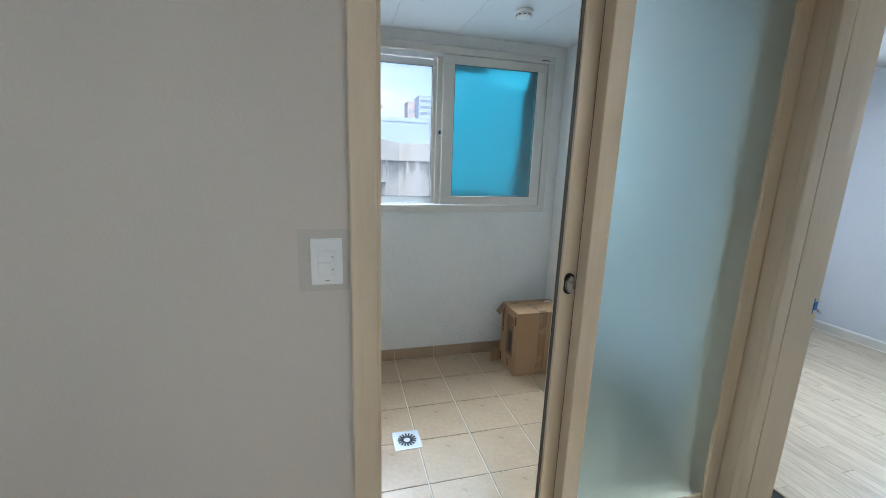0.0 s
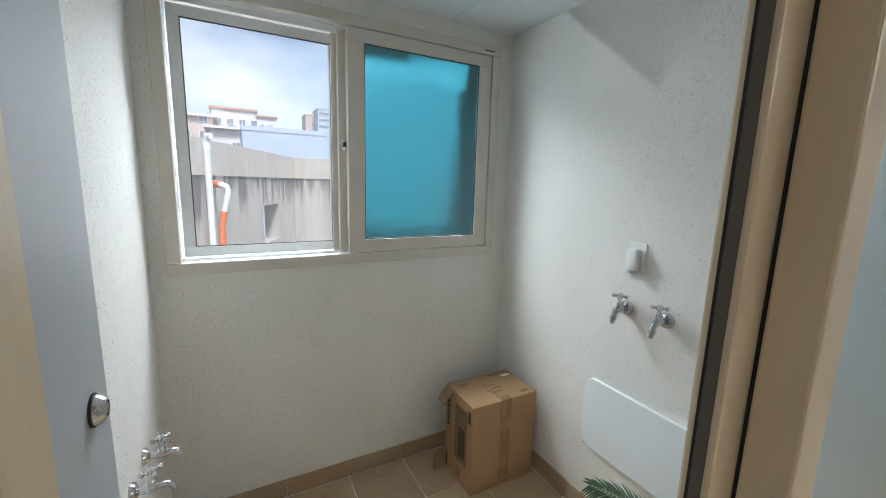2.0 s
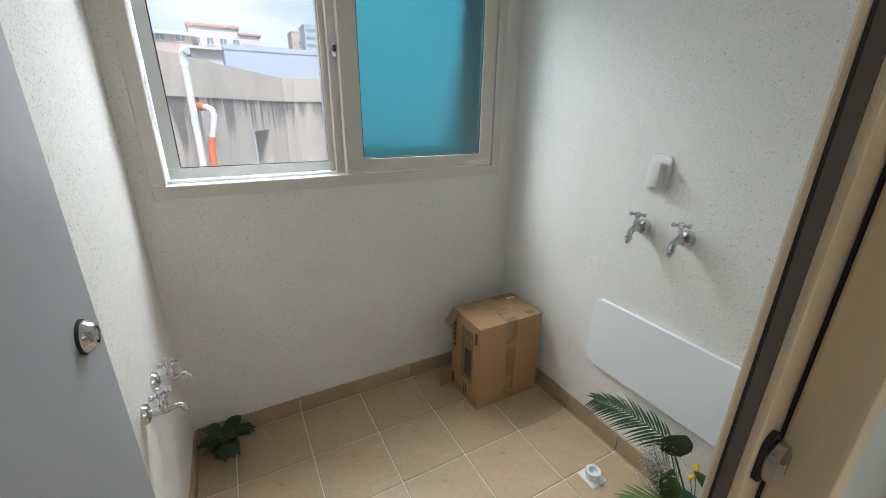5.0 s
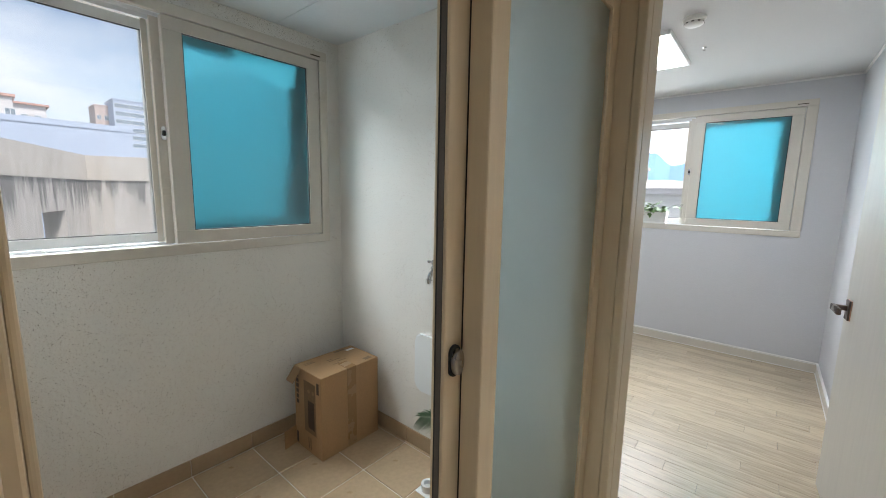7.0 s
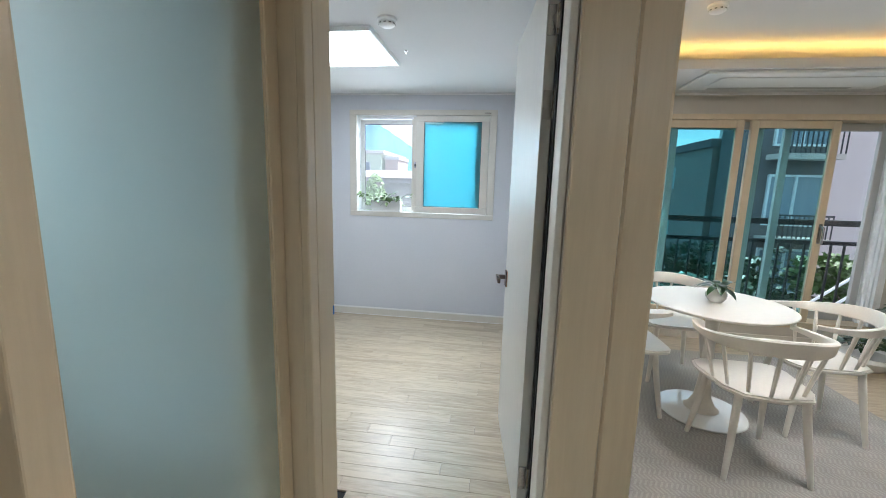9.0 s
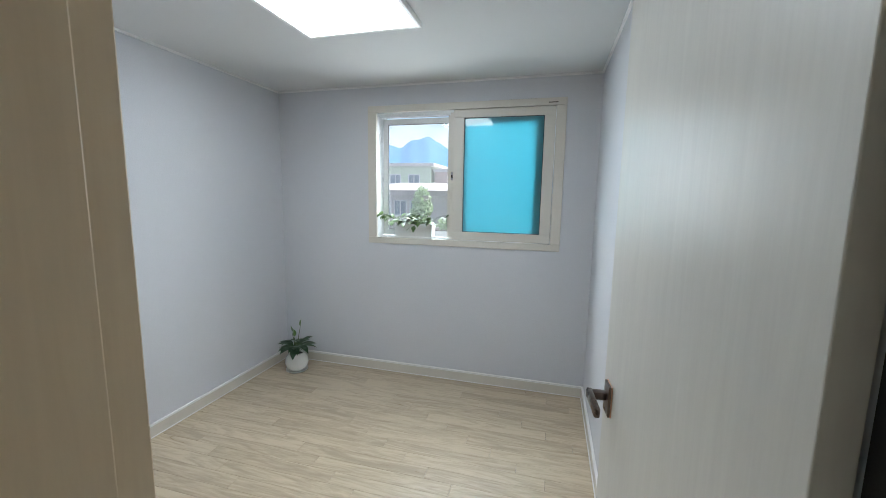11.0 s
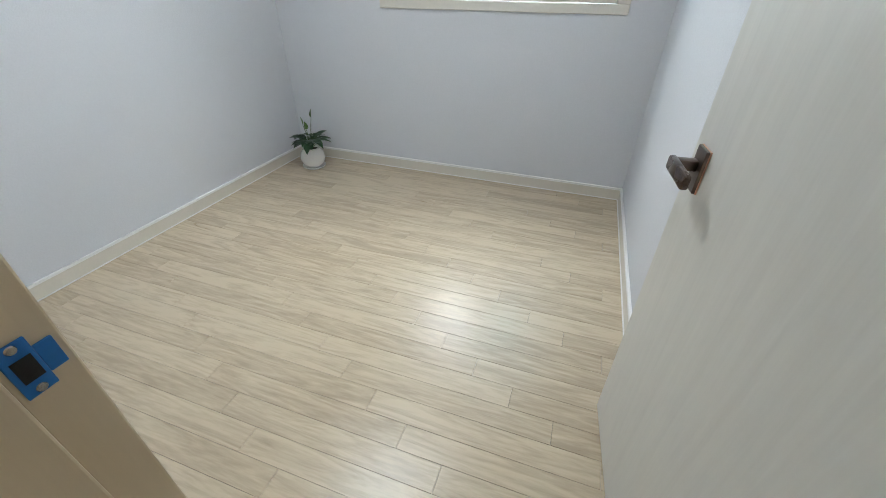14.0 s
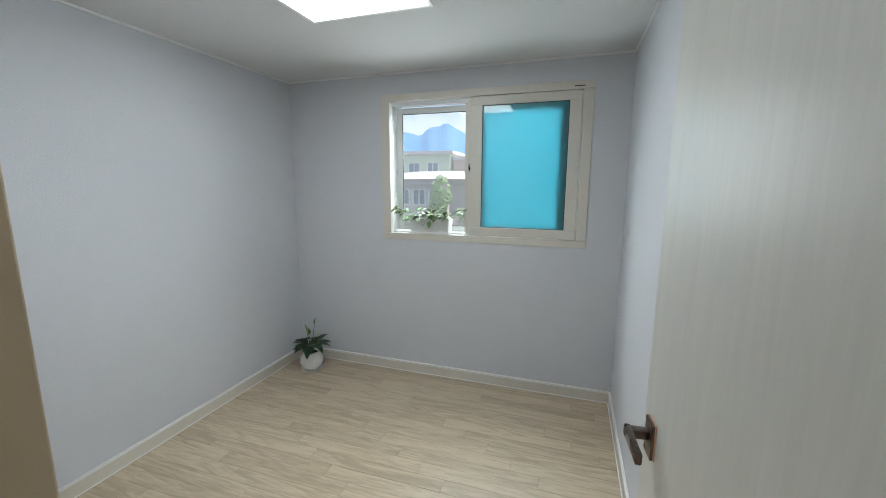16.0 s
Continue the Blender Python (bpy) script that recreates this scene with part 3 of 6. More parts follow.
# ---- windows ----
def window(name, label, m, w, h, cas_l, cas_r, mid, pane_w, clear):
    """A two-layer sliding window seen from inside: u to the right, v out of the room, z up. The left half is open to a clear outer pane."""
    win = thing(name, label, "window", m, kind="structure")
    c = 0.05
    bm = bmesh.new()
    for it in ((0, -0.008, 0, w, 0.02, c), (0, -0.008, h - c, w, 0.02, h), (0, -0.008, c, cas_l, 0.02, h - c), (w - cas_r, -0.008, c, w, 0.02, h - c)):
        slab(bm, *it, bevel=0.003)
    part("window_frame", bm, M_PVC, win, "cream plastic casing")
    bm = bmesh.new()
    d = pane_w + 0.06
    for it in ((cas_l - 0.012, 0.02, c - 0.012, w - cas_r, d, c), (cas_l - 0.012, 0.02, h - c, w - cas_r, d, h - c + 0.012),
               (cas_l - 0.012, 0.02, c, cas_l, d, h - c), (w - cas_r - 0.002, 0.02, c, w - cas_r + 0.012, d, h - c),
               (cas_l, 0.045, c, mid, 0.049, c + 0.012), (cas_l, 0.045, h - c - 0.03, mid, 0.05, h - c), (cas_l, 0.03, h - c - 0.014, mid, 0.034, h - c)):
        slab(bm, *it)
    part("window_sill", bm, M_WPVC, win, "white plastic lining with sliding tracks")
    # outer sashes
    for name2, a, b, mat in (("outer_sash", cas_l + 0.006, mid - 0.01, M_OPVC), ("rear_sash", mid - 0.06, w - cas_r - 0.004, M_GPVC)):
        off = pane_w if name2 == "outer_sash" else pane_w + 0.028
        s = 0.042
        sl = s if name2 == "outer_sash" else 0.06
        bm = bmesh.new()
        for it in ((a, off - 0.012, c + 0.012, b, off + 0.014, c + 0.012 + s), (a, off - 0.012, h - c - 0.03 - s, b, off + 0.014, h - c - 0.03), (a, off - 0.012, c + 0.012 + s, a + sl, off + 0.014, h - c - 0.03 - s), (b - (s if name2 == "outer_sash" else 0.13), off - 0.012, c + 0.012 + s, b, off + 0.014, h - c - 0.03 - s)):
            slab(bm, *it, bevel=0.002)
        sash = part(name2, bm, mat, win, "grey plastic sash")
        bm = bmesh.new()
        slab(bm, a + s, off - 0.002, c + 0.012 + s, b - s, off + 0.002, h - c - 0.03 - s)
        pane = part("pane", bm, clear, sash, "clear glass pane")
        pane.visible_shadow = False
        bm = bmesh.new()
        l, q, z0, z1 = a + sl, b - (s if name2 == "outer_sash" else 0.13), c + 0.012 + s, h - c - 0.03 - s
        for it in ((l, off - 0.008, z0, l + 0.004, off - 0.003, z1), (q - 0.004, off - 0.008, z0, q, off - 0.003, z1), (l + 0.004, off - 0.008, z0, q - 0.004, off - 0.003, z0 + 0.004), (l + 0.004, off - 0.008, z1 - 0.004, q - 0.004, off - 0.003, z1)):
            slab(bm, *it)
        part("gasket", bm, M_GASKET, sash, "dark grey rubber glazing seal")
    # inner sash with frosted pane
    a, b, s = mid, w - cas_r - 0.003, 0.08
    bm = bmesh.new()
    for it in ((a, -0.002, c + 0.004, b, 0.038, c + 0.066), (a, -0.002, h - c - 0.062, b, 0.038, h - c - 0.004), (a, -0.002, c + 0.066, a + s, 0.038, h - c - 0.062), (b - 0.075, -0.002, c + 0.066, b, 0.038, h - c - 0.062)):
        slab(bm, *it, bevel=0.003)
    sash = part("inner_sash", bm, M_PVC, win, "cream plastic sliding sash")
    bm = bmesh.new()
    slab(bm, a + s, 0.014, c + 0.066, b - 0.075, 0.019, h - c - 0.062)
    pane = part("pane", bm, M_CYAN, sash, "frosted cyan glass pane")
    pane.visible_shadow = False
    bm = bmesh.new()
    l, q, z0, z1 = a + s, b - 0.075, c + 0.066, h - c - 0.062
    for it in ((l - 0.002, 0.004, z0 + 0.004, l + 0.004, 0.013, z1 - 0.004), (q - 0.004, 0.004, z0 + 0.004, q + 0.002, 0.013, z1 - 0.004),
               (l - 0.002, 0.004, z0 - 0.002, q + 0.002, 0.013, z0 + 0.004), (l - 0.002, 0.004, z1 - 0.004, q + 0.002, 0.013, z1 + 0.002)):
        slab(bm, *it)
    part("gasket", bm, M_GASKET, sash, "dark grey rubber glazing seal")
    # meeting stile and latch
    bm = bmesh.new()
    slab(bm, a - 0.035, 0.04, c + 0.004, a + 0.02, 0.07, h - c - 0.004, bevel=0.003)
    slab(bm, a - 0.058, 0.072, c + 0.004, a - 0.036, 0.078, h - c - 0.004)
    part("meeting_stile", bm, M_PVC, win)
    bm = bmesh.new()
    extrude_outline(bm, round_rect(0.022, 0.062, 0.0105), 0.012)
    latch = part("latch", bm, M_CHROME, win, "chrome crescent latch", True)
    latch.matrix_local = pose(a - 0.012, 0.038, h * 0.5, 90, 0, 0)
    bm = bmesh.new()
    slab(bm, -0.006, -0.012, 0.004, 0.006, 0.012, 0.022, bevel=0.003)
    knob = part("latch_knob", bm, M_BLACK, latch)
    bm = bmesh.new()
    slab(bm, w - cas_r - 0.055, -0.0105, h - 0.034, w - cas_r + 0.008, -0.008, h - 0.028)
    part("sticker", bm, M_INK, win, "dark maker's label strip")
    return win


window("window_utility", "cream plastic sliding window with a frosted cyan sash, half open", pose(0.045, 2.791, 1.06), 1.575, 1.135, 0.048, 0.052, 0.733, 0.085, M_CLEAR)
window("window_bedroom", "cream plastic sliding window with a frosted cyan sash above a planter", pose(4.387, 1.928, 1.078, 0, 0, -90), 1.495, 1.07, 0.072, 0.068, 0.695, 0.13, M_CLEAR3)


# ---- sliding door of the utility room ----
sd = thing("door_sliding", "beige sliding door with frosted glass, slid half open", "sliding door", kind="structure")
bm = bmesh.new()
slab(bm, 0.092, 1.030, -0.002, 0.162, 1.10, 2.115, bevel=0.006)
slab(bm, 0.120, 1.101, -0.10, 0.176, 1.245, 2.075, bevel=0.004)
slab(bm, 0.177, 1.160, -0.10, 0.186, 1.215, 2.075, bevel=0.003)
part("jamb", bm, M_TRIM, sd, "beige wood-grain jamb")
bm = bmesh.new()
slab(bm, 1.626, 1.032, -0.10, 1.678, 1.245, 2.075, bevel=0.004)
slab(bm, 1.618, 1.000, -0.002, 1.678, 1.031, 2.115, bevel=0.006)
part("jamb", bm, M_TRIM, sd, "beige wood-grain jamb")
bm = bmesh.new()
slab(bm, 0.163, 1.030, 2.075, 1.617, 1.245, 2.115, bevel=0.004)
part("head", bm, M_TRIM_H, sd)
bm = bmesh.new()
slab(bm, 0.163, 1.035, -0.10, 1.625, 1.245, -0.045)
for y in (1.06, 1.112, 1.148, 1.188, 1.235):
    slab(bm, 0.187, y - 0.006, -0.045, 1.625, y + 0.006, -0.012 if y < 1.07 else -0.025)
part("threshold_track", bm, M_TRIM_H, sd, "beige threshold with sliding tracks")


def door_sash(name, x0, x1, y0, y1, lead):
    bm = bmesh.new()
    z0, z1 = -0.022, 2.045
    for it in ((x0, y0, z0, x0 + 0.068, y1, z1), (x1 - 0.066, y0, z0, x1, y1, z1)):
        slab(bm, *it, bevel=0.004)
    for it in ((x0 + 0.069, y0 + 0.001, z0, x1 - 0.067, y1 - 0.001, 0.036), (x0 + 0.069, y0 + 0.001, 1.977, x1 - 0.067, y1 - 0.001, z1)):
        slab(bm, *it, bevel=0.003)
    s = part(name, bm, M_TRIM, sd, "beige wood-grain sash")
    bm = bmesh.new()
    slab(bm, x0 + 0.066, y0 + 0.014, 0.034, x1 - 0.064, y0 + 0.019, 1.979)
    p = part("pane", bm, M_FROST, s, "frosted glass pane")
    p.visible_shadow = False
    bm = bmesh.new()
    for it in ((x0 + 0.064, y0 + 0.004, 0.032, x0 + 0.071, y0 + 0.012, 1.981), (x1 - 0.069, y0 + 0.004, 0.032, x1 - 0.062, y0 + 0.012, 1.981),
               (x0 + 0.071, y0 + 0.004, 0.032, x1 - 0.069, y0 + 0.012, 0.039), (x0 + 0.071, y0 + 0.004, 1.974, x1 - 0.069, y0 + 0.012, 1.981)):
        slab(bm, *it)
    part("glazing_bead", bm, M_TRIM, s)
    return s


front = door_sash("front_sash", 0.857, 1.622, 1.088, 1.143, False)
rear = door_sash("rear_sash", 0.800, 1.56, 1.148, 1.186, True)
bm = bmesh.new()
slab(bm, 0.7985, 1.157, -0.02, 0.801, 1.1715, 2.043)
part("brush_seal", bm, M_SEALGREY, rear, "grey-brown brush seal")
bm = bmesh.new()
slab(bm, 0.7983, 1.1718, -0.02, 0.801, 1.1755, 2.043)
part("seal_lip", bm, M_BLACK, rear, "black rubber lip")
# thin black strip stands in for the shade in the groove between the sashes
bm = bmesh.new()
slab(bm, 0.860, 1.1435, -0.02, 0.868, 1.1475, 2.04)
part("groove_shade", bm, M_BLACK, front, "black strip for the shaded groove between the sashes")
# recessed oval pull with a turning lock
bm = bmesh.new()
extrude_outline(bm, round_rect(0.036, 0.074, 0.0178, 8), 0.006, pose(0.832, 1.1478, 1.005, 90, 0, 0))
pull = part("pull", bm, M_BLACK, rear, "black oval recess")
bm = bmesh.new()
lathe(bm, ((0, 0.0), (0.018, 0.0), (0.0195, 0.004), (0.0185, 0.013), (0.014, 0.0155), (0, 0.016)), 28, pose(0.832, 1.1415, 1.005, 90, 0, 0) @ Matrix.Diagonal((0.9, 1.6, 1, 1)))
part("lock_knob", bm, M_NICKEL, pull, "satin nickel turning lock", True)
bm = bmesh.new()
slab(bm, 1.50, 1.1435, 0.98, 1.515, 1.148, 1.03, bevel=0.003)
part("stop_block", bm, M_BLACK, rear)

# ---- bedroom doorway and open door ----
df = thing("door_frame", "beige wood-grain frame of the bedroom doorway", "door frame", kind="structure")
bm = bmesh.new()
slab(bm, 1.679, 1.000, 0, 1.798, 1.0615, 2.16, bevel=0.003)
slab(bm, 1.799, 1.020, 0, 1.857, 1.0615, 2.16, bevel=0.003)
part("jamb", bm, M_TRIM, df, "beige wood-grain latch jamb")
bm = bmesh.new()
slab(bm, 1.690, 0.181, 0, 1.845, 0.208, 2.16, bevel=0.006)
part("jamb", bm, M_BASE, df, "cream hinge jamb")
# black strips put the deep shade of the hinge-side gap into the shape
bm = bmesh.new()
slab(bm, 1.8465, 0.181, 0, 1.8797, 0.2125, 2.16)
slab(bm, 1.8798, 0.2103, 0, 1.905, 0.2125, 2.16)
part("gap_shade", bm, M_BLACK, df, "black strips for the shade in the hinge-side door gap")
bm = bmesh.new()
slab(bm, 1.664, 0.020, 0, 1.689, 0.178, 2.22, bevel=0.006)
part("casing", bm, M_TRIM, df, "wide beige casing board")
bm = bmesh.new()
slab(bm, 1.675, LY - 0.012, 0, 1.70, 0.019, 2.30, bevel=0.012)
part("corner_trim", bm, M_TRIM, df, "rounded beige corner trim")
bm = bmesh.new()
slab(bm, 1.664, 0.181, 2.161, 1.88, 1.0615, 2.20, bevel=0.003)
part("head", bm, M_TRIM, df)
# strike plate still under blue film
bm = bmesh.new()
slab(bm, 1.806, 1.0165, 0.875, 1.832, 1.0198, 0.938, bevel=0.001)
slab(bm, 1.8321, 1.0165, 0.889, 1.848, 1.0198, 0.924, bevel=0.001)
strike = part("strike_plate", bm, M_BLUE, df, "strike plate under blue protective film")
bm = bmesh.new()
slab(bm, 1.811, 1.0155, 0.893, 1.828, 1.0164, 0.920)
part("latch_hole", bm, M_BLACK, strike)
for z in (0.881, 0.932):
    bm = bmesh.new()
    lathe(bm, ((0, 0), (0.005, 0), (0.004, 0.0015), (0, 0.0018)), 12, pose(1.819, 1.0165, z, 90, 0, 0))
    part("screw", bm, M_NICKEL, strike, "", True)

DOOR = pose(1.895, 0.213, 0, 0, 0, 5.3)
door = thing("door_bedroom", "white wood-grain door with a dark bronze lever, standing open", "door", DOOR)
bm = bmesh.new()
slab(bm, 0.012, 0.002, 0.008, 0.785, 0.040, 2.152, bevel=0.002)
part("leaf", bm, M_DOOR, door)


def lever(parent, face, out):
    bm = bmesh.new()
    slab(bm, 0.690, face, 0.857, 0.744, face + out * 0.010, 0.945, bevel=0.002)
    plate = part("rose", bm, M_BRONZE, parent, "square dark bronze rose")
    # rim in copper colour paints the warm reflection along the rose's edge
    bm = bmesh.new()
    slab(bm, 0.6893, face, 0.8563, 0.7447, face + out * 0.004, 0.9457, bevel=0.001)
    part("rim", bm, M_COPPER, plate, "copper-coloured rim for the warm reflection at the rose's edge")
    bm = bmesh.new()
    slab(bm, 0.706, face + out * 0.010, 0.898, 0.730, face + out * 0.055, 0.920, bevel=0.003)
    slab(bm, 0.615, face + out * 0.046, 0.893, 0.733, face + out * 0.062, 0.922, bevel=0.005)
    part("lever", bm, M_BRONZE, plate, "flat dark bronze lever", True)


lever(door, 0.040, 1)
lever(door, 0.002, -1)
for z in (0.22, 1.70, 1.98):
    bm = bmesh.new()
    slab(bm, 0.0095, 0.008, z - 0.05, 0.0122, 0.036, z + 0.05)
    hg = part("hinge", bm, M_NICKEL, door, "satin nickel hinge leaf")
    bm = bmesh.new()
    for k in range(5):
        tube(bm, ((0, 0, z - 0.05 + 0.02 * k + 0.0006), (0, 0, z - 0.03 + 0.02 * k - 0.0006)), 0.0065, 10)
    part("knuckle", bm, M_NICKEL, hg, "", True)

# grey steel cupboard door in the utility wall
cd = thing("door_steel", "smooth grey painted steel cupboard door with a round cylinder lock", "steel door", kind="structure")
bm = bmesh.new()
slab(bm, UX0, 1.27, -0.09, UX0 + 0.018, 2.045, 2.10, bevel=0.003)
part("leaf", bm, M_STEELDOOR, cd)
LK = pose(UX0 + 0.018, 1.937, 0.966, 0, 90, 0)
bm = bmesh.new()
lathe(bm, ((0, 0), (0.036, 0), (0.036, 0.004), (0.034, 0.006), (0, 0.006)), 32, LK)
rose = part("lock_washer", bm, M_BLACK, cd, "", True)
bm = bmesh.new()
lathe(bm, ((0, 0.006), (0.033, 0.006), (0.032, 0.012), (0.022, 0.024), (0.017, 0.025), (0.016, 0.016), (0, 0.016)), 32, LK)
part("lock_collar", bm, M_CHROME, rose, "polished chrome collar", True)
bm = bmesh.new()
lathe(bm, ((0, 0.017), (0.013, 0.017), (0.012, 0.024), (0.004, 0.025), (0.003, 0.019), (0, 0.019)), 20, LK)
part("lock_cylinder", bm, M_CHROME, rose, "key cylinder", True)

# ---- balcony doors ----
bd = thing("door_balcony", "tall cream balcony sliding doors with teal tinted glass", "balcony door", kind="structure")
bm = bmesh.new()
for it in ((LX1 - 0.01, -3.12, 0.17, LX1 + 0.2, -0.35, 0.225), (LX1 - 0.01, -3.12, 2.07, LX1 + 0.2, -0.35, 2.12), (LX1 - 0.01, -0.41, 0.225, LX1 + 0.2, -0.35, 2.07)):
    slab(bm, *it, bevel=0.004)
part("frame", bm, M_TRIM, bd, "cream frame")
bm = bmesh.new()
slab(bm, LX1 - 0.008, -3.12, 0.225, LX1 + 0.2, -3.06, 2.07, bevel=0.004)
for k in range(4):
    slab(bm, LX1 + 0.02 + 0.045 * k, -3.064, 0.225, LX1 + 0.026 + 0.045 * k, -3.045, 2.07)
part("frame", bm, M_WPVC, bd, "white ribbed side frame")


def tall_sash(y0, y1, x, mat, handle_y=None, glass_mat=None):
    bm = bmesh.new()
    for it in ((x, y0, 0.228, x + 0.04, y0 + 0.062, 2.068), (x, y1 - 0.062, 0.228, x + 0.04, y1, 2.068), (x + 0.001, y0 + 0.062, 0.228, x + 0.039, y1 - 0.062, 0.31), (x + 0.001, y0 + 0.062, 2.0, x + 0.039, y1 - 0.062, 2.068)):
        slab(bm, *it, bevel=0.004)
    s = part("sash", bm, mat, bd, "cream sash")
    bm = bmesh.new()
    slab(bm, x + 0.016, y0 + 0.06, 0.308, x + 0.021, y1 - 0.06, 2.002)
    p = part("pane", bm, glass_mat or M_TEAL, s, "teal tinted pane")
    p.visible_shadow = False
    if handle_y:
        bm = bmesh.new()
        slab(bm, x - 0.008, handle_y - 0.014, 0.98, x, handle_y + 0.014, 1.16, bevel=0.003)
        tube(bm, ((x - 0.008, handle_y, 1.14), (x - 0.04, handle_y, 1.13), (x - 0.045, handle_y, 1.06), (x - 0.045, handle_y, 0.98)), 0.009, 8)
        part("handle", bm, M_NICKEL, s, "grey pull handle", True)
    return s


tall_sash(-1.78, -1.08, LX1 + 0.01, M_TRIM, -1.11)
tall_sash(-2.56, -1.84, LX1 + 0.01, M_TRIM, -2.53)
tall_sash(-0.98, -0.41, LX1 + 0.055, M_TRIM, -0.95)
tall_sash(-2.0, -1.2, LX1 + 0.10, M_GPVC)
tall_sash(-3.05, -2.2, LX1 + 0.145, M_GPVC, None, M_CLEAR2)
tall_sash(-1.15, -0.42, LX1 + 0.145, M_GPVC, None, M_CLEAR2)


# ---- lamps ----
lp = thing("ceiling_light", "square white LED panel light, lit, on the bedroom ceiling", "ceiling light")
bm = bmesh.new()
for it in ((2.729, 1.16, 2.274, 3.412, 1.178, 2.30), (2.729, 1.769, 2.274, 3.412, 1.787, 2.30), (2.729, 1.178, 2.274, 2.747, 1.769, 2.30), (3.394, 1.178, 2.274, 3.412, 1.769, 2.30)):
    slab(bm, *it, bevel=0.002)
part("frame", bm, M_WHITE, lp, "thin white frame")
bm = bmesh.new()
slab(bm, 2.747, 1.178, 2.278, 3.394, 1.769, 2.29)
part("diffuser", bm, M_LED, lp, "glowing white diffuser")
hl = thing("ceiling_light", "square warm white LED panel light on the hall ceiling", "ceiling light")
bm = bmesh.new()
slab(bm, -0.9, -0.95, 2.272, -0.2, -0.25, 2.30, bevel=0.004)
part("frame", bm, M_WHITE, hl)
bm = bmesh.new()
slab(bm, -0.88, -0.93, 2.268, -0.22, -0.27, 2.271)
part("diffuser", bm, M_HALLLED, hl, "glowing warm white diffuser")
cv = thing("cove_light", "amber LED strip hidden in the ceiling tray", "cove light")
for it in ((TX1 + 0.07, TY0, 2.346, TX1 + 0.085, TY1, 2.354), (TX0, TY1 + 0.07, 2.346, TX1, TY1 + 0.085, 2.354), (TX0, TY0 - 0.085, 2.346, TX1, TY0 - 0.07, 2.354)):
    bm = bmesh.new()
    slab(bm, *it)
    part("led_strip", bm, M_COVE, cv)
bm = bmesh.new()
for it in ((TX1, TY0, 2.345, TX1 + 0.012, TY1, 2.365), (TX0, TY1, 2.345, TX1, TY1 + 0.012, 2.365), (TX0, TY0 - 0.012, 2.345, TX1, TY0, 2.365)):
    slab(bm, *it)
part("fascia_lip", bm, M_CEIL, cv, "white cove lip")
bl = thing("pendant_bar_light", "white LED bar light, lit, below the living room tray", "ceiling light")
bm = bmesh.new()
slab(bm, 2.0, -1.75, 2.40, 2.5, -1.55, 2.47, bevel=0.004)
part("canopy", bm, M_WHITE, bl)
for k in range(3):
    bm = bmesh.new()
    slab(bm, 1.75, -1.42 - 0.16 * k, 2.352, 2.62, -1.36 - 0.16 * k, 2.36)
    bar = part("bar", bm, M_BAR, bl, "glowing bar diffuser")
    bm = bmesh.new()
    slab(bm, 1.745, -1.425 - 0.16 * k, 2.361, 2.625, -1.355 - 0.16 * k, 2.40, bevel=0.003)
    part("bar_housing", bm, M_WHITE, bar)


# ---- plants ----
def leaf(bm, base, heading, length, width, rise=0.6, droop=1.2, fold=0.15, n=6, tip=1.0):
    """A curved, folded leaf blade that rises from its base and droops to its tip."""
    base = Vector(base)
    h = Vector((math.cos(heading), math.sin(heading), 0))
    side = Vector((-h.y, h.x, 0))
    p, a = base.copy(), rise
    rows = []
    for k in range(n + 1):
        s = k / n
        w = width * math.sin(math.pi * min(1, (0.06 + 0.94 * s) ** (0.75 * tip))) * 0.5
        up = Vector((0, 0, 1)) * math.cos(a) - h * math.sin(a)
        rows.append((bm.verts.new(p - side * w + up * fold * w), bm.verts.new(p), bm.verts.new(p + side * w + up * fold * w)))
        p = p + (h * math.cos(a) + Vector((0, 0, 1)) * math.sin(a)) * (length / n)
        a -= droop / n
    for r, q in zip(rows, rows[1:]):
        bm.faces.new((r[0], r[1], q[1], q[0])); bm.faces.new((r[1], r[2], q[2], q[1]))


def stalk(bm, base, heading, length, rise, droop, radius=0.002, n=5):
    p, a = Vector(base), rise
    pts = [p.copy()]
    for k in range(n):
        p = p + Vector((math.cos(heading) * math.cos(a), math.sin(heading) * math.cos(a), math.sin(a))) * (length / n)
        a -= droop / n
        pts.append(p.copy())
    tube(bm, pts, [radius] * n + [radius * 0.5], 6)
    return pts[-1]


def leafy(name_stem, name_leaf, base, parent, count, seed, reach, height, size, mat, aspect=0.45):
    """Stems that fan out from a base, each with a broad leaf."""
    rng = random.Random(seed)
    st, lf = bmesh.new(), bmesh.new()
    for k in range(count):
        a = 2 * math.pi * k / count * 2.4 + rng.uniform(-0.4, 0.4)
        rise = rng.uniform(0.75, 1.35)
        e = stalk(st, base, a, rng.uniform(0.5, 1) * height, rise, rng.uniform(0.2, 0.9))
        leaf(lf, e, a + rng.uniform(-0.4, 0.4), rng.uniform(0.7, 1.1) * size, size * aspect * rng.uniform(0.8, 1.15), rng.uniform(-0.1, 0.7), rng.uniform(0.7, 1.5))
    part(name_stem, st, M_STEM, parent, "", True)
    part(name_leaf, lf, mat, parent, "", True)


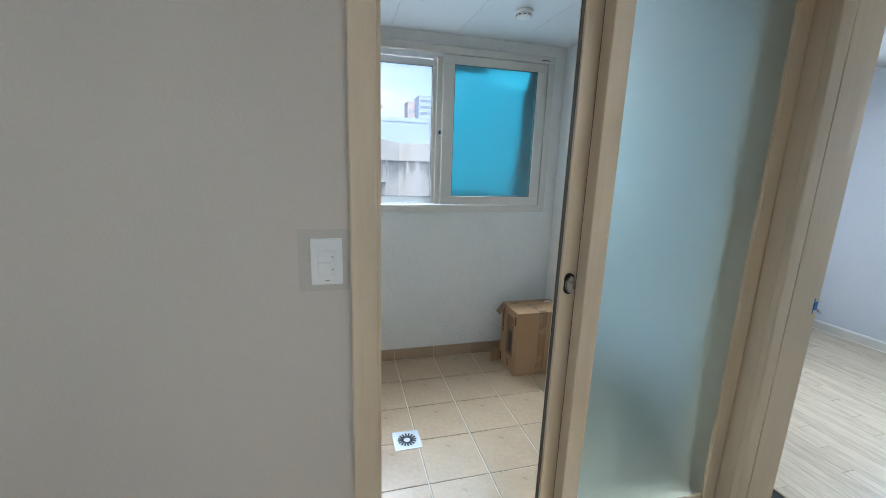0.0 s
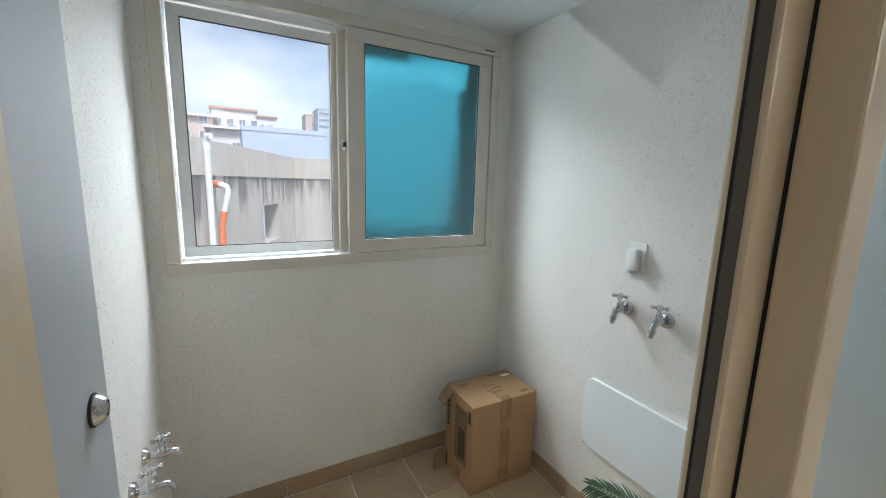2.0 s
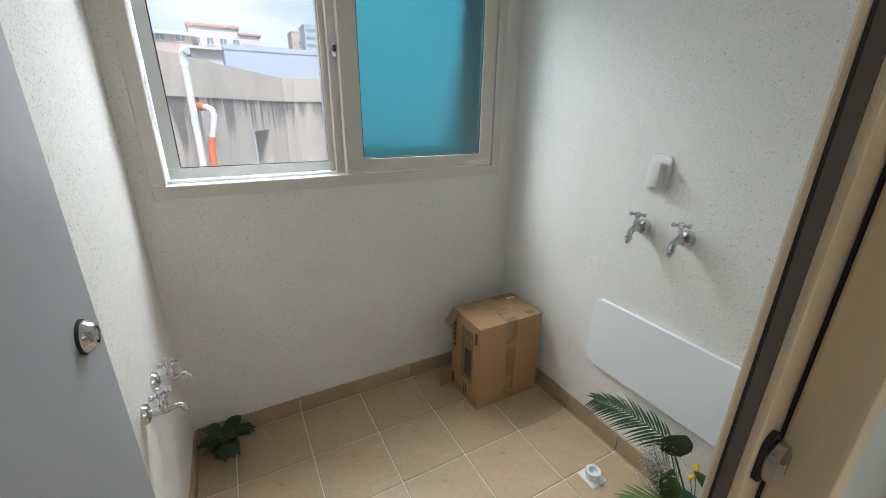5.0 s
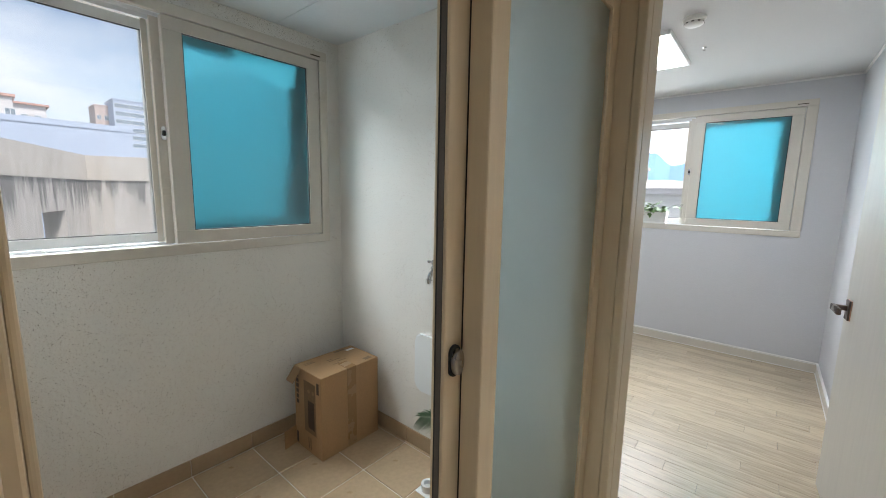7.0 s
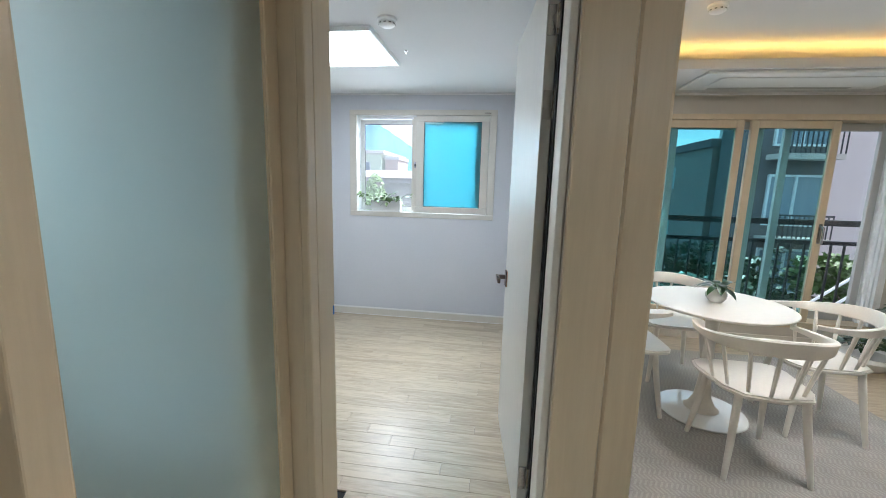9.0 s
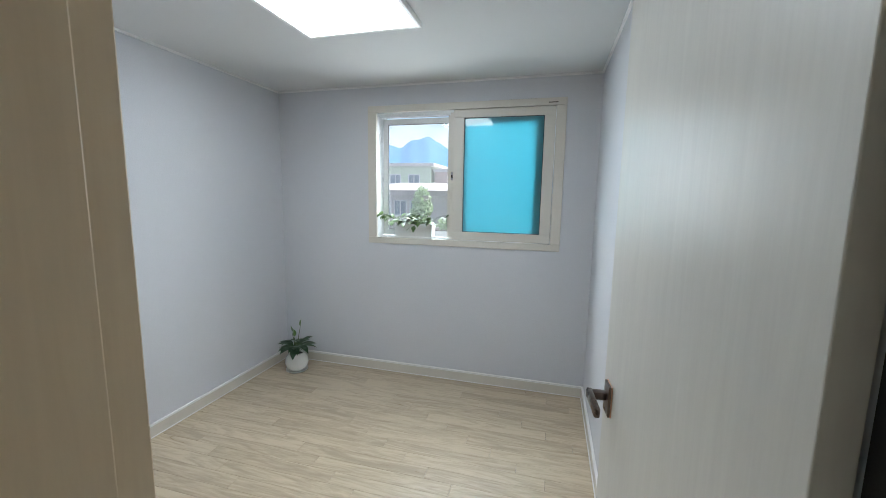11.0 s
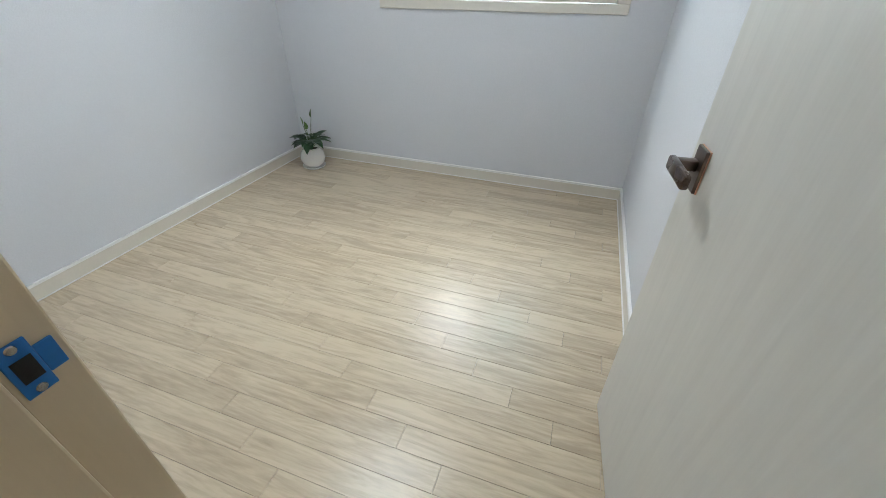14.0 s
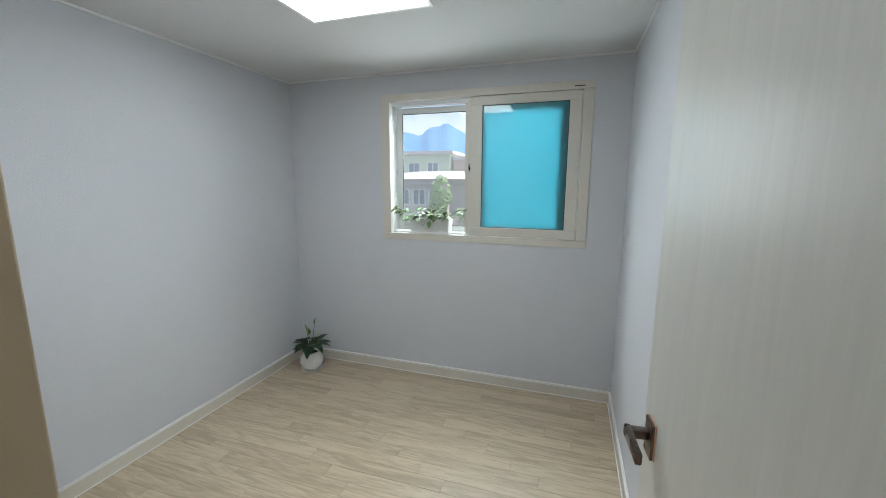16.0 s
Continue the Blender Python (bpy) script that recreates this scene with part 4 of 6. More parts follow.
# ---- utility room ----
box = thing("cardboard_box", "brown cardboard appliance box taped shut, standing in the tiled corner", "box")
BXA, BXB, BYA, BYB, BZB, BZT = 1.268, 1.666, 2.380, 2.652, UF, 0.382
bm = bmesh.new()
slab(bm, BXA, BYA, BZB, BXB, BYB, BZT, bevel=0.004)
body = part("body", bm, M_CARD, box)
bm = bmesh.new()
slab(bm, 1.440, BYA - 0.0022, BZB + 0.01, 1.500, BYA - 0.0002, BZT, bevel=0)
slab(bm, 1.440, BYA, BZT + 0.0002, 1.500, BYA + 0.09, BZT + 0.0022)
part("tape", bm, M_TAPE, box, "glossy brown packing tape")
bm = bmesh.new()
X = BXA - 0.0012
slab(bm, X, 2.435, 0.02, X + 0.0008, 2.55, 0.325)
pic = part("printed_panel", bm, M_INKSOFT, box, "printed picture of an appliance")
bm = bmesh.new()
slab(bm, X - 0.0012, 2.45, 0.05, X - 0.0003, 2.51, 0.215)
part("printed_door", bm, M_INK, pic)
bm = bmesh.new()
for y in (2.457, 2.50):
    lathe(bm, ((0, 0), (0.012, 0), (0.011, 0.0008), (0, 0.0008)), 14, pose(X - 0.0003, y, 0.27, 0, -90, 0))
part("printed_dials", bm, M_CARDIN, pic)
marks = [(2.605, 0.345 - 0.032 * k, 2.63, 0.321 - 0.032 * k) for k in range(6)] + [(2.49, -0.08, 2.495, -0.01), (2.51, -0.08, 2.515, -0.01), (2.40, 0.28, 2.422, 0.345), (2.62, -0.09, 2.64, -0.02)]
for y0, z0, y1, z1 in marks:
    bm = bmesh.new()
    slab(bm, X, y0, z0, X + 0.0008, y1, z1)
    part("printed_mark", bm, M_INK, box, "dark printed bar")
T = BZT + 0.0003
for x0, y0, x1, y1 in ((1.52, 2.615, 1.60, 2.632), (1.30, 2.60, 1.36, 2.606), (1.30, 2.585, 1.37, 2.591), (1.42, 2.55, 1.46, 2.556), (1.42, 2.53, 1.50, 2.536), (1.46, 2.50, 1.52, 2.506), (1.42, 2.48, 1.46, 2.486), (1.585, 2.40, 1.635, 2.43)):
    bm = bmesh.new()
    slab(bm, x0, y0, T, x1, y1, T + 0.0008)
    part("printed_mark", bm, M_INKSOFT, box, "faded printed bar")
bm = bmesh.new()
slab(bm, 1.59, 2.585, T, 1.645, 2.608, T + 0.001)
part("address_label", bm, M_WHITE, box, "small white label")
bm = bmesh.new()
slab(bm, -0.003, -0.13, 0, 0, 0, 0.27, bevel=0.001)
f1 = part("flap", bm, M_CARDIN, box, "open cardboard flap")
f1.matrix_local = pose(BXA - 0.001, BYB - 0.004, BZT - 0.004, 0, 180 + 38, 0) @ pose(0, 0, 0, 0, 0, 0)
f1.scale = (1, 0.55, 0.32)
bm = bmesh.new()
slab(bm, -0.085, -0.003, 0, 0, 0, 0.11, bevel=0.001)
f2 = part("flap", bm, M_CARD, box, "open cardboard flap")
f2.matrix_local = pose(BXA, BYB - 0.003, UF + 0.001, 0, 0, 12)


def cross_tap(label, m, spout_down):
    """A wall tap with a four-ball cross handle; the wall is the plane x = 0, the room lies towards +x."""
    t = thing("water_tap", label, "tap", m)
    bm = bmesh.new()
    lathe(bm, ((0, 0), (0.031, 0), (0.031, 0.004), (0.026, 0.014), (0.017, 0.018), (0, 0.018)), 24, pose(0, 0, 0, 0, 90, 0))
    part("escutcheon", bm, M_CHROME, t, "", True)
    bm = bmesh.new()
    tube(bm, ((0.016, 0, 0), (0.03, 0, 0), (0.05, 0, 0), (0.066, 0, 0)), (0.010, 0.013, 0.015, 0.012), 14)
    lathe(bm, ((0, 0), (0.011, 0), (0.012, 0.02), (0.008, 0.026), (0.006, 0.045), (0, 0.045)), 14, pose(0.052, 0, 0.004))
    part("valve_body", bm, M_CHROME, t, "", True)
    bm = bmesh.new()
    if spout_down:
        tube(bm, ((0.056, 0, 0), (0.070, 0, -0.004), (0.080, 0, -0.016), (0.084, 0, -0.030)), (0.013, 0.013, 0.012, 0.011), 12)
        tube(bm, ((0.084, 0, -0.030), (0.085, 0, -0.037), (0.086, 0, -0.040), (0.087, 0, -0.050), (0.088, 0, -0.056)), (0.015, 0.015, 0.010, 0.010, 0.007), 12)
    else:
        tube(bm, ((0.06, 0, 0), (0.074, 0, 0.001), (0.088, 0, 0.002), (0.098, 0, -0.006), (0.102, 0, -0.018)), (0.011, 0.009, 0.009, 0.010, 0.009), 12)
    part("spout", bm, M_CHROME, t, "", True)
    bm = bmesh.new()
    for k in range(4):
        a = math.pi * k / 2 + 0.5
        c, s = math.cos(a), math.sin(a)
        tube(bm, ((0.052, 0, 0.055), (0.052 + 0.02 * c, 0.02 * s, 0.055)), 0.0045, 8)
        bmesh.ops.create_uvsphere(bm, u_segments=10, v_segments=7, radius=0.0085, matrix=Matrix.Translation((0.052 + 0.024 * c, 0.024 * s, 0.055)))
    lathe(bm, ((0, 0.045), (0.012, 0.047), (0.013, 0.056), (0.009, 0.064), (0, 0.065)), 14, pose(0.052, 0, 0))
    part("cross_handle", bm, M_CHROME, t, "chrome cross handle", True)
    return t


tap_a = cross_tap("polished chrome wall tap with a cross handle, hose nozzle below", pose(UX1, 1.935, 0.972, 0, 0, 180), True)
tagged(tap_a, group="washing machine taps")
copy_thing(tap_a, pose(UX1, 1.765, 0.972, 0, 0, 180))
tap_b = cross_tap("polished chrome wall tap with a cross handle and short curved spout", pose(UX0, 2.385, 0.55), False)
tagged(tap_b, group="side wall taps")
copy_thing(tap_b, pose(UX0, 2.205, 0.56))
# wall socket under a white splash cover
so = thing("wall_socket", "white plastic waterproof socket cover on the plaster wall", "socket", pose(UX1, 1.912, 1.185, 0, -90, 0))
bm = bmesh.new()
extrude_outline(bm, round_rect(0.125, 0.078, 0.012), 0.010)
part("plate", bm, M_WHITE, so)
bm = bmesh.new()
slab(bm, -0.05, -0.026, 0.010, 0.04, 0.026, 0.048, bevel=0.012)
part("cover", bm, M_WHITE, so, "rounded hinged cover", True)
bm = bmesh.new()
slab(bm, -0.065, 0.012, 0.004, -0.03, 0.045, 0.02, bevel=0.007)
part("hood", bm, M_WHITE, so, "", True)
# white access panel
ap = thing("access_panel", "white rounded plastic access panel low on the plaster wall", "access panel", pose(UX1, 1.780, 0.43, 0, -90, 0))
bm = bmesh.new()
extrude_outline(bm, round_rect(0.335, 0.635, 0.045, 8), 0.016)
bmesh.ops.bevel(bm, geom=[e for e in bm.edges if all(abs(v.co.z - 0.016) < 1e-5 for v in e.verts)], offset=0.006, segments=3, affect="EDGES")
part("cover", bm, M_PANEL, ap)
# floor drain
dr = thing("floor_drain", "square chrome floor drain with a radial grate in the tiles", "drain", pose(0.396, 1.873, UF))
bm = bmesh.new()
extrude_outline(bm, round_rect(0.148, 0.148, 0.006), 0.003)
part("plate", bm, M_STEEL, dr)
bm = bmesh.new()
lathe(bm, ((0.058, 0.003), (0.060, 0.0045), (0.056, 0.0055), (0.052, 0.004)), 32)
part("ring", bm, M_STEEL, dr, "", True)
for k in range(16):
    a = 2 * math.pi * k / 16
    bm = bmesh.new()
    slab(bm, 0.018, -0.0048, 0.003, 0.053, 0.0048, 0.0042)
    sl = part("slot", bm, M_BLACK, dr)
    sl.matrix_local = pose(0, 0, 0, 0, 0, math.degrees(a))
# washing machine waste pipe
wp = thing("waste_pipe", "white plastic waste pipe stub on a square floor plate", "pipe", pose(1.497, 1.81, UF))
bm = bmesh.new()
extrude_outline(bm, round_rect(0.088, 0.088, 0.004), 0.003)
part("plate", bm, M_WPVC, wp)
bm = bmesh.new()
lathe(bm, ((0.026, 0.003), (0.030, 0.003), (0.030, 0.012), (0.029, 0.014), (0.029, 0.02), (0.032, 0.022), (0.032, 0.040), (0.019, 0.041), (0.018, 0.02), (0.0, 0.018)), 28)
part("stub", bm, M_WPVC, wp, "", True)


def detector(label, m):
    t = thing("smoke_detector", label, "smoke detector", m)
    bm = bmesh.new()
    lathe(bm, ((0, 0), (0.052, 0), (0.053, -0.012), (0.046, -0.016), (0.044, -0.020), (0, -0.020)), 32)
    b = part("base", bm, M_WHITE, t, "", True)
    bm = bmesh.new()
    lathe(bm, ((0.043, -0.020), (0.045, -0.024), (0.043, -0.034), (0.032, -0.041), (0, -0.043)), 32)
    part("head", bm, M_WHITE, t, "", True)
    for k in range(10):
        a = 2 * math.pi * k / 10
        bm = bmesh.new()
        slab(bm, 0.0445, -0.006, -0.032, 0.0458, 0.006, -0.027)
        s = part("vent_slot", bm, M_BLACK, t)
        s.matrix_local = pose(0, 0, 0, 0, 0, math.degrees(a))
    return t


sd1 = detector("round white smoke detector on the utility ceiling", pose(1.105, 2.262, UZ))
sd2 = copy_thing(sd1, pose(2.654, 1.039, BZ)); tagged(sd2, "round white smoke detector on the bedroom ceiling")
sd3 = copy_thing(sd1, pose(3.03, -0.80, 2.47)); tagged(sd3, "round white smoke detector on the living room tray")
# pot plant in the tiled corner
pl = thing("pot_plant", "small dark-leaved plant in a glass pot on the tiles", "plant", pose(0.105, 2.685, UF))
bm = bmesh.new()
lathe(bm, ((0, 0), (0.04, 0), (0.055, 0.02), (0.058, 0.05), (0.048, 0.075), (0.045, 0.075), (0.054, 0.05), (0.05, 0.02), (0, 0.006)), 24)
part("pot", bm, M_VASE, pl, "clear glass pot", True)
bm = bmesh.new()
lathe(bm, ((0, 0.008), (0.046, 0.018), (0.05, 0.045), (0, 0.055)), 20)
part("pebbles", bm, M_SOIL, pl, "", True)
leafy("stem", "foliage", (0, 0, 0.05), pl, 22, 11, 0.1, 0.075, 0.105, M_LEAF, 0.45)
# bunch of flowers in a vase
fl = thing("flower_vase", "bouquet of palm, leaves and yellow buds in a vase", "flowers", pose(1.555, 1.44, UF))
bm = bmesh.new()
lathe(bm, ((0, 0), (0.05, 0), (0.055, 0.01), (0.045, 0.10), (0.05, 0.16), (0.047, 0.16), (0.042, 0.10), (0.050, 0.014), (0, 0.01)), 24)
part("vase", bm, M_VASE, fl, "clear glass vase", True)


def frond(start, length, heading, rise, droop, reach, seed, mat, n=20, twist=0.0):
    """A palm frond: a stem up to start, then a drooping rachis with two ranks of narrow leaflets."""
    rng = random.Random(seed)
    st, lf = bmesh.new(), bmesh.new()
    p, a = Vector(start), rise
    h = Vector((math.cos(heading), math.sin(heading), 0))
    side = Vector((-h.y, h.x, 0))
    pts = [Vector((0, 0, 0.05)), Vector((start[0] * 0.4, start[1] * 0.35, start[2] * 0.6)), p.copy()]
    for k in range(n + 1):
        d = h * math.cos(a) + Vector((0, 0, 1)) * math.sin(a)
        up = side.cross(d) * -1
        if up.z < 0:
            up = -up
        across = side * math.cos(twist) + up * math.sin(twist)
        s = k / n
        for sg in (-1, 1):
            ln = reach * (0.55 + 0.45 * math.sin(math.pi * min(1, 0.15 + 0.7 * s))) * (1 - 0.35 * s) * rng.uniform(0.88, 1.1)
            d2 = (d * (0.62 + 0.5 * s) + across * sg * 0.62 + Vector((rng.uniform(-0.06, 0.06), 0, rng.uniform(-0.08, 0.06)))).normalized()
            w = d2.cross(across.cross(d)).normalized() * 0.0048
            q = [p + d2 * ln * u + Vector((0, 0, -0.028 * u * u)) for u in (0, 0.3, 0.65, 1)]
            r = [(lf.verts.new(x - w * k2), lf.verts.new(x + w * k2)) for x, k2 in zip(q, (0.5, 1.0, 0.7, 0.05))]
            for r0, r1 in zip(r, r[1:]):
                lf.faces.new((r0[0], r0[1], r1[1], r1[0]))
        p = p + d * length / n
        pts.append(p.copy())
        a -= droop / n
    tube(st, pts, [0.0035 - 0.0028 * k / len(pts) for k in range(len(pts))], 6)
    part("palm_stem", st, M_STEM, fl, "", True)
    part("palm_frond", lf, mat, fl, "feathery palm frond")


frond((0.0, 0.13, 0.385), 0.30, radians(99), 0.22, 0.55, 0.135, 1, M_LEAF, 20, radians(128))
frond((-0.05, 0.04, 0.19), 0.15, radians(122), 0.05, 0.7, 0.15, 2, M_LEAF2, 12)
frond((-0.05, 0.0, 0.20), 0.14, radians(165), 0.1, 0.8, 0.13, 3, M_LEAF2, 11)
leaves = (((-0.01, 0.115, 0.345), -140, 0.19, 0.105, 1.3, 0.4, M_LEAF), ((-0.03, 0.085, 0.17), -165, 0.19, 0.08, 1.5, 0.3, M_LEAF2),
          ((0.02, -0.02, 0.38), -80, 0.13, 0.11, 0.5, 0.8, M_LEAF), ((0.05, -0.05, 0.36), -120, 0.12, 0.10, 0.5, 0.9, M_LEAF), ((0.0, 0.0, 0.36), -150, 0.09, 0.085, 0.4, 0.9, M_LEAF),
          ((-0.04, -0.03, 0.33), -100, 0.10, 0.09, 0.3, 0.9, M_LEAF), ((-0.05, 0.0, 0.30), -170, 0.08, 0.075, 0.3, 1.0, M_LEAF), ((-0.03, -0.06, 0.29), -95, 0.10, 0.085, 0.2, 1.0, M_LEAF),
          ((-0.02, -0.02, 0.24), -140, 0.09, 0.075, 0.2, 1.1, M_LEAF), ((0.0, -0.05, 0.22), -80, 0.10, 0.08, 0.1, 1.0, M_LEAF), ((-0.04, 0.01, 0.20), -110, 0.09, 0.07, 0.0, 1.1, M_LEAF))
for q, hd, ln, wd, rise, droop, mat in leaves:
    bm = bmesh.new()
    leaf(bm, q, radians(hd), ln, wd, rise, droop, 0.18, 8, 0.8)
    tube(bm, ((0, 0, 0.06), (q[0] * 0.5, q[1] * 0.5, q[2] * 0.6), q), 0.002, 6)
    part("broad_leaf", bm, mat, fl, "", True)
rng = random.Random(8)
st, bl2 = bmesh.new(), bmesh.new()
for k in range(75):
    e = Vector((-0.05 + rng.gauss(0, 0.026), 0.145 + rng.gauss(0, 0.026), 0.285 + rng.gauss(0, 0.05)))
    tube(st, ((0, 0, 0.06), (e.x * 0.6, e.y * 0.7, e.z * 0.7), e), 0.0007, 5)
    for j in range(9):
        q = e + Vector((rng.gauss(0, 0.011), rng.gauss(0, 0.011), rng.gauss(0, 0.013)))
        bmesh.ops.create_icosphere(bl2, subdivisions=1, radius=rng.uniform(0.0012, 0.0036), matrix=Matrix.Translation(q))
part("sprig_stem", st, M_STEM, fl)
tagged(part("gypsophila", bl2, M_GYPSO, fl, "tiny grey-white blossom clusters"), kind="stuff")
st = bmesh.new()
for k, (x, y, z) in enumerate(((-0.055, 0.017, 0.413), (-0.055, -0.025, 0.433), (-0.055, 0.022, 0.366), (-0.055, -0.072, 0.419))):
    tube(st, ((0, 0, 0.12), (x * 0.6, y * 0.6, z * 0.75), (x, y, z - 0.012)), 0.0015, 6)
    yb = bmesh.new()
    lathe(yb, ((0, -0.013), (0.007, -0.008), (0.0085, 0.002), (0.0055, 0.011), (0, 0.014)), 12, pose(x, y, z, 20 * (k - 1), 30, 0))
    part("yellow_bud", yb, M_YELLOW, fl, "yellow closed bud", True)
part("bud_stem", st, M_STEM, fl)

# ---- hall ----
sw = thing("light_switch", "white two-gang light switch on the papered wall", "light switch", pose(0.032, HY, 1.135, 90, 0, 0))
bm = bmesh.new()
extrude_outline(bm, round_rect(0.080, 0.124, 0.003), 0.007)
part("plate", bm, M_WHITE, sw)
for k, tilt in ((0, 5), (1, -3)):
    bm = bmesh.new()
    slab(bm, -0.023, 0.001, 0.006, 0.023, 0.035, 0.011, bevel=0.002)
    r = part("rocker", bm, M_WHITE, sw)
    r.matrix_local = pose(0, -0.002 - 0.036 * k, 0, tilt, 0, 0)
    bm = bmesh.new()
    lathe(bm, ((0, 0.0111), (0.002, 0.0111), (0.0018, 0.0118), (0, 0.0118)), 10, pose(0.014, 0.017, 0))
    part("indicator", bm, M_NICKEL, r)
bm = bmesh.new()
slab(bm, -0.006, -0.053, 0.0068, 0.006, -0.050, 0.0074)
part("maker_mark", bm, M_NICKEL, sw)
boxes("trim_wallpaper_patch", M_PATCH, [(-0.040, HY - 0.0008, 1.054, 0.0915, HY, 1.222)], "darker patch of wallpaper behind the switch")

# ---- bedroom ----
pp = thing("pot_plant", "peace lily in a round white pot standing on a saucer", "plant", pose(4.165, 2.49, 0))
bm = bmesh.new()
lathe(bm, ((0, 0), (0.075, 0), (0.088, 0.010), (0.088, 0.018), (0.07, 0.012), (0, 0.010)), 32)
part("saucer", bm, M_POT, pp, "", True)
bm = bmesh.new()
lathe(bm, ((0, 0.012), (0.055, 0.012), (0.085, 0.04), (0.095, 0.08), (0.085, 0.12), (0.062, 0.148), (0.066, 0.158), (0.060, 0.158), (0.056, 0.148), (0.05, 0.14), (0, 0.138)), 32)
part("pot", bm, M_POT, pp, "round white glazed pot", True)
bm = bmesh.new()
lathe(bm, ((0, 0.142), (0.056, 0.1405)), 20)
part("soil", bm, M_SOIL, pp)
leafy("stem", "foliage", (0, 0, 0.14), pp, 40, 5, 0.1, 0.12, 0.13, M_LEAF, 0.42)
st = bmesh.new()
for a, ln in ((2.4, 0.20), (-1.3, 0.25), (1.2, 0.15)):
    e = stalk(st, (0, 0, 0.14), a, ln, 1.45, 0.1, 0.0025)
    sp = bmesh.new()
    leaf(sp, e, a, 0.06, 0.032, 1.45, 0.1, 0.5)
    part("spathe", sp, M_LEAF2, pp, "pale green flower spathe", True)
part("flower_stem", st, M_STEM, pp)
wb = thing("window_planter", "white rectangular planter with trailing succulents on the window ledge", "planter", pose(4.415, 1.55, 1.128, 0, 0, -90))
bm = bmesh.new()
slab(bm, -0.158, -0.03, 0, 0.158, 0.075, 0.012, bevel=0.003)
part("tray", bm, M_WHITE, wb)
bm = bmesh.new()
o = [(-0.15, 0.0), (0.15, 0.0), (0.158, 0.10), (-0.158, 0.10)]
extrude_outline(bm, o, 0.095, pose(0, 0.072, 0.012, 90, 0, 0))
part("trough", bm, M_WHITE, wb, "white plastic trough")
bm = bmesh.new()
slab(bm, -0.145, -0.015, 0.112, 0.145, 0.066, 0.114)
part("soil", bm, M_SOIL, wb)
rng = random.Random(21)
st, lf = bmesh.new(), bmesh.new()
for k in range(32):
    x = rng.uniform(-0.14, 0.14)
    a = rng.uniform(0, 6.28)
    ln = rng.uniform(0.06, 0.16)
    if k in (0, 1):
        x, a, ln = -0.14, 3.3, 0.17
    if k == 2:
        x, a, ln = 0.14, 0.1, 0.17
    e = stalk(st, (x, 0.02, 0.112), a, ln, rng.uniform(0.5, 1.2), rng.uniform(0.8, 2.0), 0.002)
    for j in range(4):
        leaf(lf, Vector((x, 0.02, 0.112)).lerp(e, 0.45 + 0.18 * j) + Vector((0, 0, 0.01 - 0.004 * j)), a + rng.uniform(-1.6, 1.6), rng.uniform(0.05, 0.08), rng.uniform(0.026, 0.038), rng.uniform(-0.5, 0.8), 0.6)
part("stem", st, M_STEM, wb)
part("foliage", lf, M_LEAF2, wb, "small oval green leaves", True)
sk = thing("sprinkler", "small chrome ceiling sprinkler head", "sprinkler", pose(3.162, 1.053, BZ) @ Matrix.Diagonal((0.55, 0.55, 0.55, 1)))
bm = bmesh.new()
lathe(bm, ((0, 0), (0.024, 0), (0.020, -0.005), (0.010, -0.006), (0.008, -0.02), (0, -0.02)), 20)
part("rosette", bm, M_CHROME, sk, "", True)
bm = bmesh.new()
lathe(bm, ((0, -0.020), (0.003, -0.020), (0.003, -0.032), (0.013, -0.033), (0.013, -0.035), (0, -0.035)), 16)
part("deflector", bm, M_CHROME, sk, "", True)

# ---- living room ----
rug = thing("rug", "grey herringbone woven rug under the dining table", "rug")
bm = bmesh.new()
slab(bm, 1.93, -2.12, 0.0, 4.02, -0.16, 0.009, bevel=0.003)
part("rug_base", bm, M_RUG, rug)
bm = bmesh.new()
for i in range(48):
    for j in range(40):
        x, y = 1.96 + 0.0428 * i, -2.09 + 0.0478 * j
        s = 1 if i % 2 else -1
        for q in (0, 1):
            v = [bm.verts.new((x + dx, y + 0.024 * q + s * (dx - 0.02) * 0.55 + dy, 0.0102)) for dx, dy in ((0.002, 0), (0.040, 0), (0.040, 0.011), (0.002, 0.011))]
            bm.faces.new(v)
tw = part("yarn", bm, M_RUG2, rug, "pale herringbone yarn")
tagged(tw, kind="stuff")

tb = thing("dining_table", "round white pedestal dining table", "table", pose(2.98, -0.98, 0.009))
bm = bmesh.new()
lathe(bm, ((0, 0.712), (0.375, 0.712), (0.395, 0.722), (0.40, 0.730), (0.395, 0.734), (0, 0.734)), 64)
part("tabletop", bm, M_CHAIR, tb, "", True)
bm = bmesh.new()
lathe(bm, ((0.10, 0.711), (0.06, 0.69), (0.038, 0.60), (0.030, 0.45), (0.034, 0.25), (0.05, 0.10), (0.08, 0.04), (0.10, 0.026)), 32)
part("stem", bm, M_CHAIR, tb, "", True)
bm = bmesh.new()
lathe(bm, ((0, 0.0), (0.25, 0.0), (0.255, 0.006), (0.25, 0.011), (0.10, 0.024), (0, 0.026)), 48)
part("base", bm, M_POT, tb, "glossy white round base", True)

